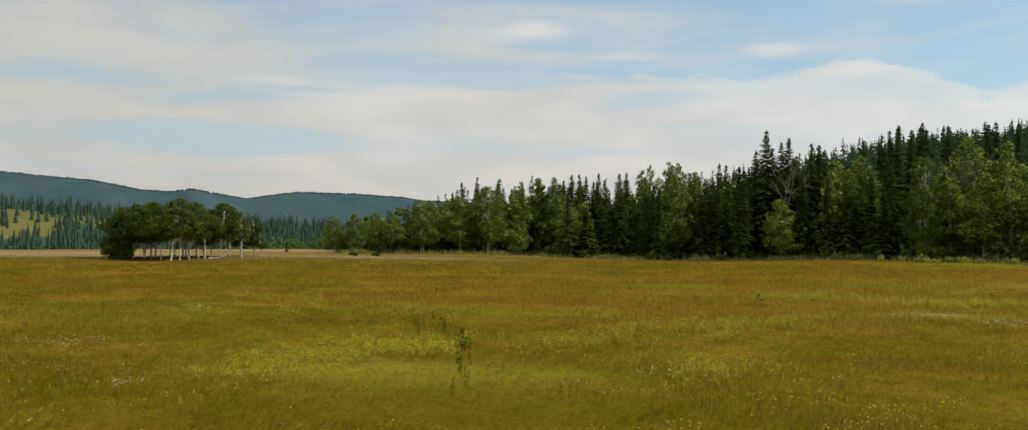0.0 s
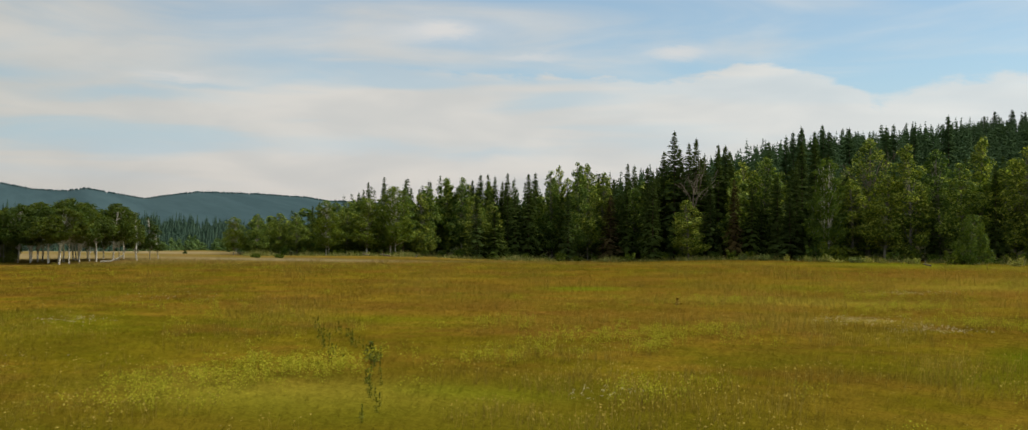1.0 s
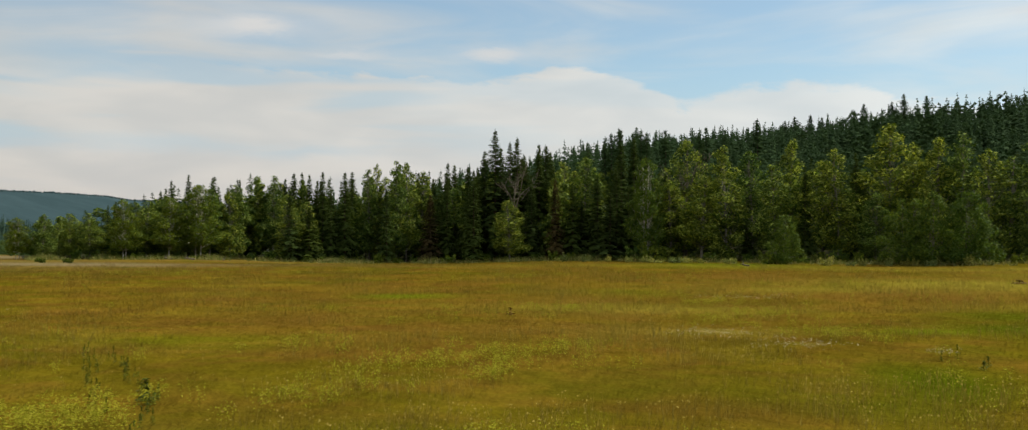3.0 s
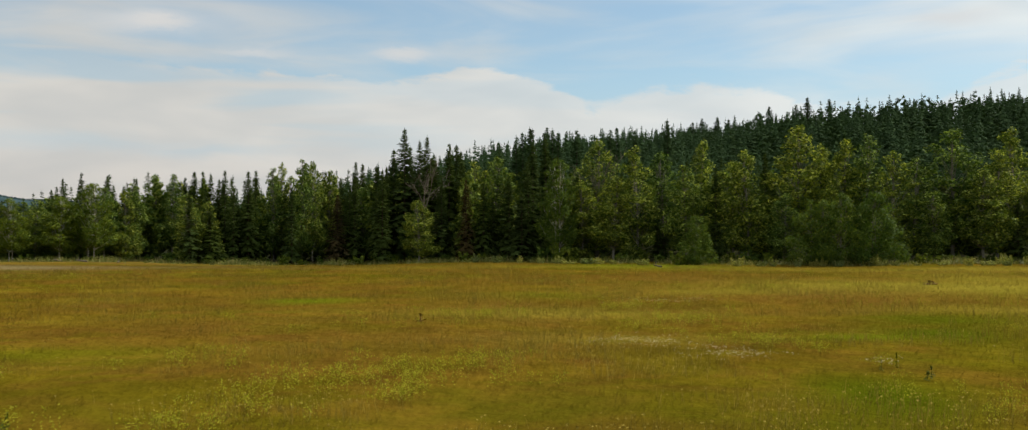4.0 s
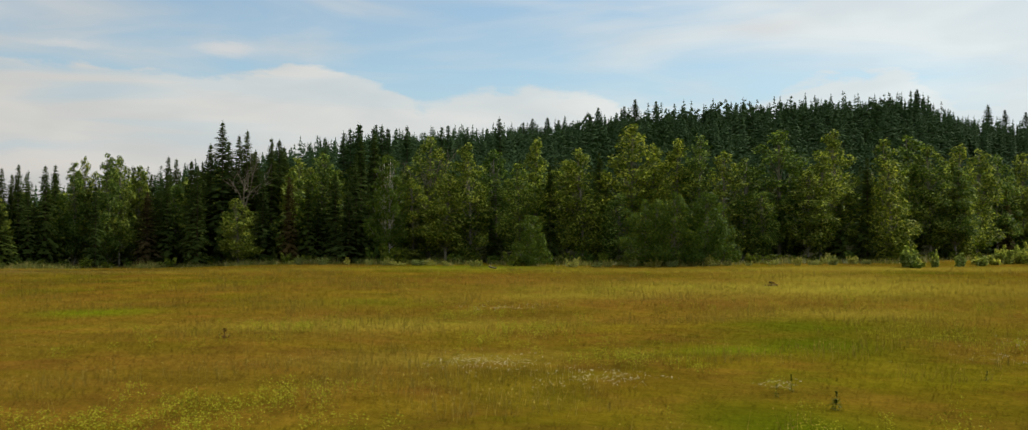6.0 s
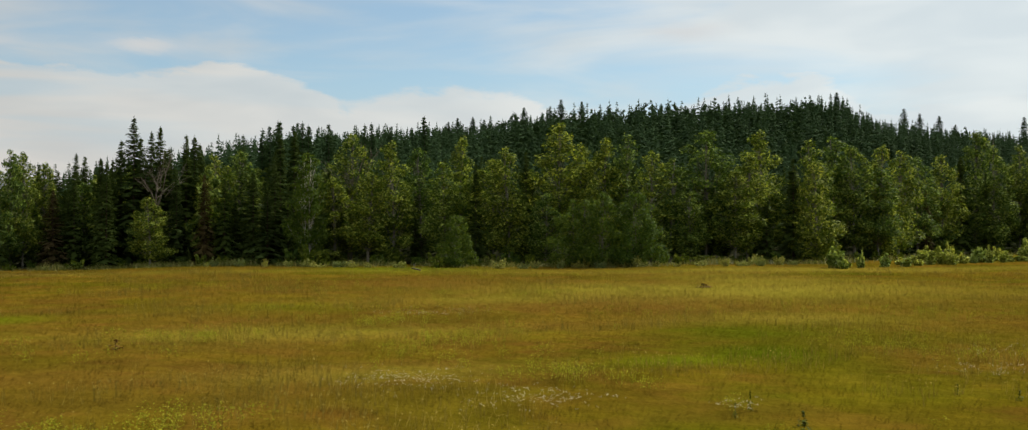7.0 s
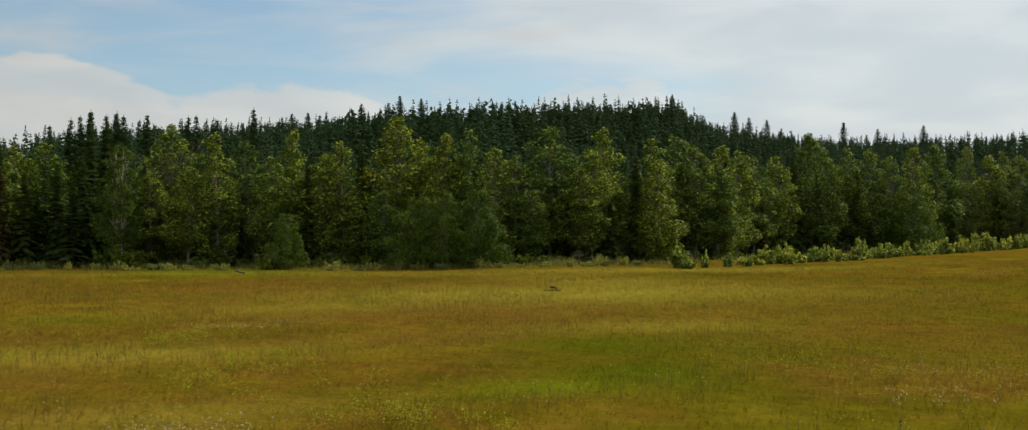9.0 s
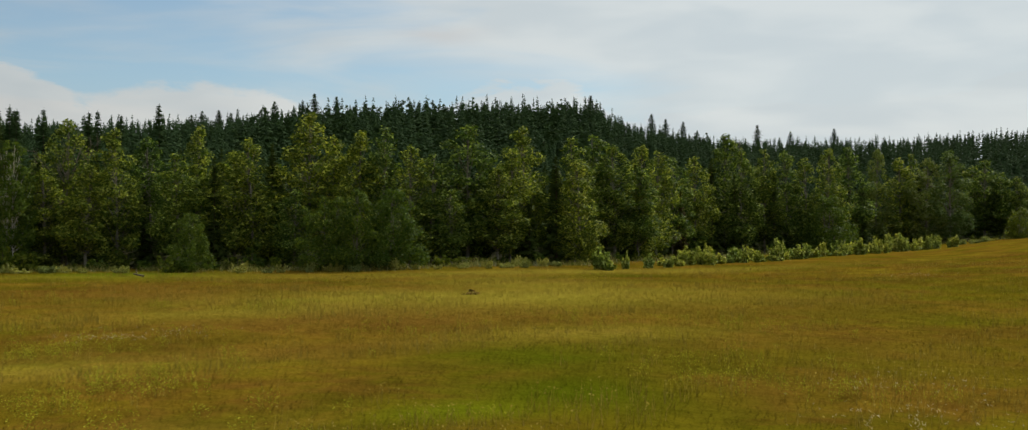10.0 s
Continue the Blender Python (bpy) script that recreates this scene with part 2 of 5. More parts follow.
def grass_material():
    m, k = material("grass_blades")
    c = meadow_colour(k, root_of(k))
    r = island(k)
    tip = k.add("ShaderNodeAttribute")
    tip.attribute_name = "tip"
    c = k.mix(k.math("MULTIPLY", tip.outputs["Fac"], 0.2), c, (0.30, 0.21, 0.045))
    c = k.mix(1.0, c, (1.17, 1.13, 1.07), "MULTIPLY")
    c = k.mix(k.smooth(r, 0.7, 1.0), c, k.mix(1.0, c, (1.15, 1.15, 1.1), "MULTIPLY"))
    c = k.mix(k.smooth(r, 0.35, 0.0), c, k.mix(1.0, c, (0.92, 0.98, 0.85), "MULTIPLY"))
    finish(k, c, 1.0, 0.0, through_light=0.15, tint=(1.0, 1.0, 0.85), upward=0.96)
    return m


def leaf_material(name, dark, light, dry=None, through_light=0.42, rough=0.6, upward=0.0, vary=1.0, sharp=1.6, gloss=0.12):
    m, k = material(name)
    c = k.mix(k.math("POWER", island(k), sharp), dark, light)
    if vary:
        c = k.mix(one_random(k), k.mix(1.0, c, (0.62, 0.74, 0.8), "MULTIPLY"), k.mix(1.0, c, (1.2, 1.1, 0.85), "MULTIPLY"))
    if dry:
        c = k.mix(k.math("MULTIPLY", k.smooth(k.noise(place_of(k), 0.5, 2), 0.6, 0.75), 0.5), c, dry)
    finish(k, c, rough, gloss, through_light=through_light, tint=(1.15, 1.1, 0.5), upward=upward)
    return m


def needle_material(name, dark, light, through_light=0.18, upward=0.8):
    m, k = material(name)
    c = k.mix(island(k), dark, light)
    c = k.mix(one_random(k), c, k.mix(1.0, c, (1.2, 1.15, 0.8), "MULTIPLY"))
    c = k.mix(k.math("MULTIPLY", k.noise(place_of(k), 0.35, 3), 0.5), c, k.mix(1.0, c, (0.7, 0.75, 0.7), "MULTIPLY"))
    finish(k, c, 0.8, 0.03, through_light=through_light, tint=(1.1, 1.1, 0.6))
    return m


def bark_material(name, base, mark, scale, stretch):
    m, k = material(name)
    at = k.add("ShaderNodeTexCoord").outputs["Object"]
    mp = k.add("ShaderNodeMapping")
    mp.inputs["Scale"].default_value = stretch
    k.link(at, mp.inputs[0])
    n = k.noise(mp.outputs[0], scale, 4, 0.6)
    c = k.mix(k.smooth(n, 0.52, 0.66), base, mark)
    finish(k, c, 0.85, 0.2, bump=n, strength=0.6, distance=0.03)
    return m


def earth_material(name, a, b, scale, steep=0.0):
    m, k = material(name)
    at = place_of(k)
    if steep:
        # woods on long slopes show by the height of their crowns
        sep = k.add("ShaderNodeSeparateXYZ")
        k.link(at, sep.inputs[0])
        at = k.combine(k.math("ADD", sep.outputs[0], sep.outputs[1]), k.math("MULTIPLY", sep.outputs[1], 0.02), k.math("MULTIPLY", sep.outputs[2], steep))
    n = k.noise(at, scale, 5, 0.65)
    fine = k.noise(at, scale * 12, 3, 0.6)
    c = k.mix(k.smooth(n, 0.35, 0.65), a, b)
    c = k.mix(k.math("MULTIPLY", fine, 0.5), c, k.mix(1.0, c, (0.6, 0.62, 0.6), "MULTIPLY"))
    finish(k, c, 0.95, 0.02, bump=fine if scale > 0.05 else None, strength=0.6, distance=0.1)
    return m


MEADOW = meadow_material()
GRASS = grass_material()
LITTER = earth_material("forest_floor", (0.046, 0.042, 0.020), (0.060, 0.066, 0.024), 0.5)
CLEARING = earth_material("hill_pasture", (0.110, 0.116, 0.038), (0.165, 0.155, 0.048), 0.02)
# the blue of aerial haze is painted into these two far ground colours
HAZED_WOOD = earth_material("haze_tinted_slope", (0.040, 0.076, 0.052), (0.050, 0.090, 0.058), 0.012, 2.0)
HAZED_HILLS = earth_material("haze_tinted_hills", (0.042, 0.076, 0.086), (0.058, 0.098, 0.108), 0.010, 1.6)
# sun glints are painted in as a few very bright leaves among dark ones
ASPEN_LEAF = leaf_material("aspen_leaves", (0.068, 0.116, 0.019), (0.53, 0.62, 0.14), (0.13, 0.135, 0.03), sharp=3.4)
YOUNG_LEAF = leaf_material("young_aspen_leaves", (0.072, 0.118, 0.016), (0.28, 0.34, 0.05), sharp=3.0)
# the pale share of leaves puts the look of sunlit tips into the colour
SHRUB_LEAF = leaf_material("shrub_leaves", (0.14, 0.20, 0.030), (0.78, 0.82, 0.26), sharp=2.0, upward=0.45, through_light=0.5)
SILVER_LEAF = leaf_material("silvery_willow_leaves", (0.22, 0.26, 0.08), (0.48, 0.49, 0.19), through_light=0.4)
SPRUCE_NEEDLE = needle_material("spruce_needles", (0.044, 0.068, 0.019), (0.064, 0.092, 0.021))
BROWN_NEEDLE = needle_material("dead_spruce_needles", (0.058, 0.046, 0.024), (0.084, 0.062, 0.030))
HILL_NEEDLE = needle_material("hill_conifer_needles", (0.042, 0.076, 0.034), (0.054, 0.094, 0.039), through_light=0.08)
# teal haze over the valley is mixed into the needle colour
HAZED_FAR_NEEDLE = needle_material("haze_tinted_far_needles", (0.050, 0.090, 0.068), (0.074, 0.120, 0.080), through_light=0.3)
GROVE_LEAF = leaf_material("grove_aspen_leaves", (0.054, 0.086, 0.014), (0.115, 0.150, 0.024))
PALE_LEAF = leaf_material("silvery_poplar_leaves", (0.10, 0.155, 0.025), (0.28, 0.33, 0.14), through_light=0.45)
HERB = leaf_material("edge_herbs", (0.12, 0.15, 0.02), (0.44, 0.38, 0.13), sharp=2.5, vary=0.0, through_light=0.3, upward=0.7)
STRAW = leaf_material("dry_straw", (0.30, 0.225, 0.045), (0.46, 0.36, 0.085), vary=0.0, through_light=0.2, rough=1.0, upward=0.9, gloss=0.0)
WEED_LEAF = leaf_material("dock_leaves", (0.10, 0.12, 0.012), (0.17, 0.19, 0.018), through_light=0.3, upward=0.6)
DRY_LEAF = leaf_material("withered_leaves", (0.20, 0.10, 0.028), (0.30, 0.16, 0.045), through_light=0.3, upward=0.4)
WHITE_PETAL = leaf_material("white_blossom", (0.66, 0.58, 0.36), (0.80, 0.74, 0.54), vary=0.0, through_light=0.1, rough=1.0, upward=0.92, gloss=0.0)
GOLD_PETAL = leaf_material("pale_yellow_blossom", (0.25, 0.25, 0.015), (0.42, 0.39, 0.040), vary=0.0, through_light=0.1, rough=1.0, upward=0.92, gloss=0.0)
THICKET_LEAF = leaf_material("valley_thicket_leaves", (0.10, 0.17, 0.06), (0.19, 0.27, 0.09), vary=0.0, sharp=1.2)
# horizon trees get their haze as blue-grey base colour
HAZED_DISTANT_NEEDLE = needle_material("haze_tinted_distant_needles", (0.044, 0.072, 0.084), (0.054, 0.086, 0.100))
PALE_BARK = bark_material("aspen_bark", (0.20, 0.185, 0.14), (0.06, 0.05, 0.04), 3.0, (1, 1, 0.5))
WHITE_BARK = bark_material("white_birch_bark", (0.64, 0.60, 0.52), (0.16, 0.13, 0.11), 3.0, (1, 1, 2.5))
SPRUCE_BARK = bark_material("spruce_bark", (0.085, 0.062, 0.045), (0.04, 0.03, 0.024), 6.0, (1, 1, 0.3))
GREY_WOOD = bark_material("weathered_dead_wood", (0.17, 0.145, 0.105), (0.09, 0.075, 0.055), 6.0, (1, 1, 0.3))

# ---------------------------------------------------------------- lie of the land
HUB = (-3.0, 14.0)
EDGE_X = [-112, -100, -88, -75, -55, -30, -10, 10, 33, 60, 75, 95, 125, 165, 178, 190, 215]
EDGE_Y = [148, 150, 156, 166, 174, 169, 157, 147, 141, 148, 158, 176, 182, 212, 204, 196, 195]
EDGE_AZ = np.degrees(np.arctan2(np.array(EDGE_X) - HUB[0], np.array(EDGE_Y) - HUB[1]))
EDGE_D = np.hypot(np.array(EDGE_X) - HUB[0], np.array(EDGE_Y) - HUB[1])
# the wooded hill: heading, distance of its crest, height of its ground there
CREST = [(-36, 300, -4), (-28, 290, -2), (-20, 270, 1), (-15, 265, 5), (-11, 265, 10), (-7, 275, 15.5), (-1, 330, 24), (4, 375, 29.5), (9, 330, 29), (12, 312, 29),
         (20, 335, 33.5), (26, 354, 36), (28.5, 390, 31.5), (31, 460, 35), (35, 500, 34), (42, 515, 35), (50, 520, 35), (75, 520, 34)]
CREST_AZ, CREST_D, CREST_H = np.array(CREST).T


def ramp01(v):
    v = np.clip(v, 0, 1)
    return v * v * (3 - 2 * v)


def polar(x, y):
    return np.degrees(np.arctan2(x - HUB[0], y - HUB[1])), np.hypot(x - HUB[0], y - HUB[1])


def edge_distance(az):
    return np.interp(az, EDGE_AZ, EDGE_D)


def waves(x, y, size, seed):
    r = np.random.RandomState(seed)
    out = 0
    for _ in range(7):
        a, ph, s = r.uniform(0, 6.28), r.uniform(0, 6.28), r.uniform(0.6, 1.7) / size
        out = out + np.sin((x * math.cos(a) + y * math.sin(a)) * s * 6.28 + ph)
    return out / 7


def terrain(x, y):
    """Height of the ground."""
    x, y = np.asarray(x, float), np.asarray(y, float)
    az, d = polar(x, y)
    front = edge_distance(az)
    z = 0.22 * waves(x, y, 45, 3) * ramp01(d / 40) + 0.04
    # a shallow dip before the western woods, a rise to the east
    z = z - 1.0 * np.exp(-((az + 17) / 9) ** 2) * ramp01((d - 110) / 45)
    z = z + (0.85 * ramp01((az - 31) / 10) + 2.3 * ramp01((az - 40) / 9)) * ramp01((d - 70) / 120)
    # the wooded hill
    w = ramp01((az + 38) / 6)
    crest, height = np.interp(az, CREST_AZ, CREST_D), np.interp(az, CREST_AZ, CREST_H)
    up = ramp01((d - front - 6) / (crest - front - 6) * 0.92)
    back = ramp01((d - crest) / 500)
    hill = height * up * (1 - 0.7 * back)
    # the open valley to the west with slopes beyond
    valley = -7.0 * ramp01((d - 205) / 110)
    slope = np.interp(az, [-60, -51, -48, -44, -38, -31, -20], [18.5, 17.5, 14, 8.5, 4.5, 5, 4]) + 7
    west = valley + slope * ramp01((d - 460) / 260)
    z = z + w * hill + (1 - w) * west
    # distant hills
    tall = np.interp(az, [-180, -90, -60, -51, -49, -47, -44.5, -43, -42, -40.6, -39.2, -38, -36.5, -33.4, -31, -29.8, -20, 0, 60, 180],
                     [60, 90, 138, 130, 124, 120, 101, 100, 108, 97, 86, 97, 107, 108, 102, 92, 76, 60, 60, 60])
    z = z + (tall - 4) * ramp01((d - 1100) / 1600) * (0.94 + 0.06 * ramp01((d - 2700) / 300)) * np.where(az > -26, 0.4, 1.0)
    return z


def ground_z(x, y):
    return float(terrain(x, y))


def mesh_from(name, verts, faces, mats, slots=None, smooth=False):
    """A mesh from arrays of vertices and of equal-sided faces."""
    me = bpy.data.meshes.new(name)
    verts, faces = np.asarray(verts, np.float32), np.asarray(faces, np.int32)
    n, sides = faces.shape
    me.vertices.add(len(verts))
    me.vertices.foreach_set("co", verts.ravel())
    me.loops.add(n * sides)
    me.loops.foreach_set("vertex_index", faces.ravel())
    me.polygons.add(n)
    me.polygons.foreach_set("loop_start", np.arange(0, n * sides, sides, dtype=np.int32))
    for m in mats:
        me.materials.append(m)
    if slots is not None:
        me.polygons.foreach_set("material_index", np.asarray(slots, np.int32))
    me.polygons.foreach_set("use_smooth", np.full(n, smooth))
    me.update(calc_edges=True)
    return me


def clearing(a, d):
    """Open pasture on the western slope."""
    one = ((a + 51.2) / 2.8) ** 2 + ((d - 625) / 75) ** 2 < 1
    two = ((a + 46.6) / 1.9) ** 2 + ((d - 655) / 45) ** 2 < 1
    return one | two


def build_ground():
    az = np.concatenate([np.arange(-180, -60, 6.0), np.arange(-60, 60, 0.5), np.arange(60, 180, 6.0)])
    d = np.concatenate([np.arange(2, 230, 2.5), 230 * 1.022 ** np.arange(0, 139)])
    A, D = np.meshgrid(np.radians(az), d, indexing="ij")
    X, Y = HUB[0] + D * np.sin(A), HUB[1] + D * np.cos(A)
    Z = terrain(X, Y)
    na, nd = A.shape
    verts = np.stack([X, Y, Z], -1).reshape(-1, 3)
    i, j = np.meshgrid(np.arange(na), np.arange(nd - 1), indexing="ij")
    i2 = (i + 1) % na
    quads = np.stack([i * nd + j, i * nd + j + 1, i2 * nd + j + 1, i2 * nd + j], -1).reshape(-1, 4)
    centre = verts[quads].mean(1)
    a, dd = polar(centre[:, 0], centre[:, 1])
    front = edge_distance(a)
    slot = np.zeros(len(quads), int)
    inside = (np.abs(a) < 60) & (a > -36) & (dd > front + 3)
    slot[inside] = 1
    west = (~inside) & (dd > 330)
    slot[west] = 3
    open_slope = west & clearing(a, dd)
    slot[open_slope] = 2
    # everything beyond this distance takes the ground colour with painted haze
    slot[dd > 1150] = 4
    # close the hub
    verts = np.vstack([verts, [[HUB[0], HUB[1], ground_z(*HUB)]]])
    hub = len(verts) - 1
    me = mesh_from("ground", verts, quads, [MEADOW, LITTER, CLEARING, HAZED_WOOD, HAZED_HILLS], slot, smooth=True)
    bm = bmesh.new()
    bm.from_mesh(me)
    bm.verts.ensure_lookup_table()
    for q in range(na):
        f = bm.faces.new((bm.verts[hub], bm.verts[q * nd], bm.verts[((q + 1) % na) * nd]))
        f.smooth = True
    bmesh.ops.recalc_face_normals(bm, faces=bm.faces)
    bm.to_mesh(me)
    bm.free()
    ob = new("ground", me)
    tagged(ob, "meadow ground rising to wooded hills all round", "ground", kind="structure")


build_ground()


# ---------------------------------------------------------------- plant shapes
def tube(points, radii, sides=6):
    """Triangles of a tapered tube along points."""
    points, rings = np.asarray(points, float), []
    for n, p in enumerate(points):
        t = points[min(n + 1, len(points) - 1)] - points[max(n - 1, 0)]
        t = t / (np.linalg.norm(t) + 1e-9)
        u = np.cross(t, (0.31, 0.95, 0.0))
        u = u / (np.linalg.norm(u) + 1e-9)
        v = np.cross(t, u)
        a = np.arange(sides) * 2 * math.pi / sides
        rings.append(p + radii[n] * (np.cos(a)[:, None] * u + np.sin(a)[:, None] * v))
    verts, faces = np.vstack(rings), []
    for n in range(len(points) - 1):
        for s in range(sides):
            a, b = n * sides + s, n * sides + (s + 1) % sides
            faces += [(a, b, b + sides), (a, b + sides, a + sides)]
    return verts, np.array(faces)


def join(pieces):
    verts, faces, base = [], [], 0
    for v, f in pieces:
        verts.append(v)
        faces.append(np.asarray(f) + base)
        base += len(v)
    return np.vstack(verts), np.vstack(faces)


def spruce_crown(h, r, rng, step=0.46, branches=7, twigs=4, foot=0.05, droop=0.45, taper=0.68):
    """Whorls of drooping boughs, each a spine with narrow side twigs."""
    verts, faces = [], []
    z0, z = foot * h, foot * h
    lop = rng.uniform(0, 6.28)
    while z < h * 0.985:
        rel = (h - z) / (h - z0)
        reach = r * rel ** taper * rng.uniform(0.76, 1.10) + 0.004 * h
        turn = rng.uniform(0, 6.28)
        for b in range(branches if rel > 0.12 else 4):
            a = turn + 6.283 * b / branches + rng.uniform(-0.35, 0.35)
            L = reach * rng.uniform(0.55, 1.18) * (1 + 0.15 * math.cos(a - lop))
            ca, sa = math.cos(a), math.sin(a)
            zz = min(z + rng.uniform(-0.6, 0.6) * step * min(1.0, 0.1 + 1.6 * rel), h * 0.98)
            fall = droop * rel + rng.uniform(-0.05, 0.16) - 0.16 * (1 - rel)

            def at(s, side=0.0, dz=0.0):
                return (ca * L * s - sa * side, sa * L * s + ca * side, zz + L * (0.16 * s - fall * s * s) + dz)

            if twigs == 1:
                # far trees: each bough one broad drooping leaf shape
                q = len(verts)
                w = 0.42 * L + 0.10
                verts += [at(0.0, 0, 0.25), at(0.62, w, -0.25), at(1.08, 0, -0.1), at(0.62, -w, -0.25)]
                faces += [(q, q + 1, q + 2), (q, q + 2, q + 3)]
                continue
            for n in range(twigs):
                s = 0.16 + 0.80 * (n + rng.uniform(0, 0.7)) / twigs
                w = (0.40 * L * (1.2 - s) + 0.16) * rng.uniform(0.6, 1.25)
                for side in (-1, 1):
                    q = len(verts)
                    hang = rng.uniform(-0.34, 0.06) * w - 0.05
                    verts += [at(s - 0.10, 0, 0.03), at(s + 0.13, 0, rng.uniform(-0.16, 0.05)), at(s + rng.uniform(0.05, 0.24), side * w, hang)]
                    faces.append((q, q + 1, q + 2))
            q = len(verts)
            verts += [at(0.70, 0.09), at(0.74, -0.09), at(1.12, 0, -0.02)]
            faces.append((q, q + 1, q + 2))
        z += step * rng.uniform(0.75, 1.25) * (0.34 + 0.80 * rel)
    v, f = tube([(0, 0, h * 0.93), (0, 0, h)], [0.06, 0.02], 4)
    return join([(np.array(verts), np.array(faces)), (v, f)])


def leaves_at(centres, normals, size, rng):
    """A folded rhombus of two triangles at each place."""
    n = len(centres)
    normals = normals / (np.linalg.norm(normals, axis=1, keepdims=True) + 1e-9)
    ref = rng.normal(size=(n, 3))
    u = np.cross(normals, ref)
    u /= np.linalg.norm(u, axis=1, keepdims=True) + 1e-9
    v = np.cross(normals, u)
    s = size * rng.uniform(0.7, 1.3, (n, 1))
    fold = normals * s * 0.22
    quad = np.stack([centres - u * s, centres - v * s * 0.62 + fold, centres + u * s, centres + v * s * 0.62 + fold], 1)
    base = np.arange(n)[:, None] * 4
    tri = np.concatenate([base + [0, 1, 2], base + [0, 2, 3]], 1).reshape(-1, 3)
    return quad.reshape(-1, 3), tri


def small_leaves_at(centres, normals, size, rng):
    """One pointed triangle at each place, for leaves seen from far off."""
    n = len(centres)
    normals = normals / (np.linalg.norm(normals, axis=1, keepdims=True) + 1e-9)
    u = np.cross(normals, rng.normal(size=(n, 3)))
    u /= np.linalg.norm(u, axis=1, keepdims=True) + 1e-9
    v = np.cross(normals, u)
    s = size * rng.uniform(0.7, 1.35, (n, 1))
    tri = np.stack([centres - u * s, centres + u * s * 0.75 - v * s * 0.6, centres + u * s * 0.55 + v * s * 0.75], 1)
    return tri.reshape(-1, 3), np.arange(3 * n).reshape(-1, 3)


def broadleaf(h, r, rng, low=0.28, lumps=76, leaves=7200, size=0.165, lean=0.04, narrow=0.9, stems=1, trunk=0.0085, lump=0.42):
    """Trunk with limbs, and a crown of leafy lumps at the limb ends."""
    boles, limbs, cen, rad = [], [], [], []
    for s in range(stems):
        off = np.array([rng.uniform(-1, 1), rng.uniform(-1, 1), 0]) * (0.28 * r if stems > 1 else 0)
        bend = rng.uniform(-lean, lean, 2) * h
        line = [off + np.array([bend[0] * t * t, bend[1] * t * t, h * 0.94 * t]) + np.r_[rng.uniform(-0.05, 0.05, 2), 0] for t in np.linspace(0, 1, 7)]
        thick = h * trunk / stems ** 0.4
        boles.append(tube(line, [thick * (1.15 - t) + 0.015 for t in np.linspace(0, 1, 7)], 7))
        for n in range(lumps // stems):
            t = low + (1 - low) * (n + rng.uniform(0, 1)) / (lumps // stems)
            x = (t - low) / (1 - low)
            env = r * narrow * min(1.0, 0.35 + x / 0.22) * (1 - min(x, 0.999) ** 2.4) ** 0.62
            a, q = rng.uniform(0, 6.28), math.sqrt(rng.uniform(0.05, 1)) * env
            base = line[0] + (line[-1] - line[0]) * max(0.15, t - 0.16 - 0.1 * q / r)
            tip = np.array([base[0] + q * math.cos(a), base[1] + q * math.sin(a), h * 0.96 * t])
            mid = (base + tip) / 2 + [0, 0, -0.12 * q]
            limbs.append(tube([base, mid, tip], [0.0021 * h, 0.0014 * h, 0.0007 * h], 3))
            cen.append(tip)
            rad.append(rng.uniform(0.45, 1.0) * r * lump * (1.15 - 0.7 * x))
    cen, rad = np.array(cen), np.array(rad)
    pick = rng.choice(len(cen), leaves, p=rad ** 2 / (rad ** 2).sum())
    way = rng.normal(size=(leaves, 3))
    way /= np.linalg.norm(way, axis=1, keepdims=True)
    spot = cen[pick] + way * (rad[pick] * rng.uniform(0.45, 1.12, leaves) ** 0.6)[:, None] * [1, 1, 0.85]
    normal = 0.7 * way + [0, 0, 0.6] + 0.6 * rng.normal(size=(leaves, 3))
    return join(boles), join(limbs), small_leaves_at(spot, normal, size, rng)


def part(name, mesh, parent, label=""):
    ob = new(name, mesh)
    ob.parent = parent
    if label:
        tagged(ob, label)
    return ob


def plant(name, parts, label, category, group):
    """A plant standing at the origin; parts: name, mesh (or trunk and limbs), label."""
    root = new(name)
    root.empty_display_size = 0.5
    for n, mesh, text in parts:
        if isinstance(mesh, tuple):
            part("crown_wood", mesh[1], part(n, mesh[0], root, text))
        else:
            part(n, mesh, root, text)
    return tagged(root, label, category, group)


class Grove:
    """Plants of one kind: the shapes are built once; each further one is a copy at its own place, turn and size."""

    def __init__(self, shapes, make):
        self.shapes, self.make, self.used = shapes, make, {}

    def stand(self, n, x, y, turn, wide, tall, sink=0.05, lean=(0, 0)):
        m = pose(x, y, ground_z(x, y) - sink, lean[0], lean[1], turn) @ Matrix.Diagonal((wide, wide, tall, 1))
        n = n % len(self.shapes)
        if n in self.used:
            ob = copy_thing(self.used[n], m)
        else:
            ob = self.used[n] = self.make(self.shapes[n])
        ob.matrix_basis = m
        return ob


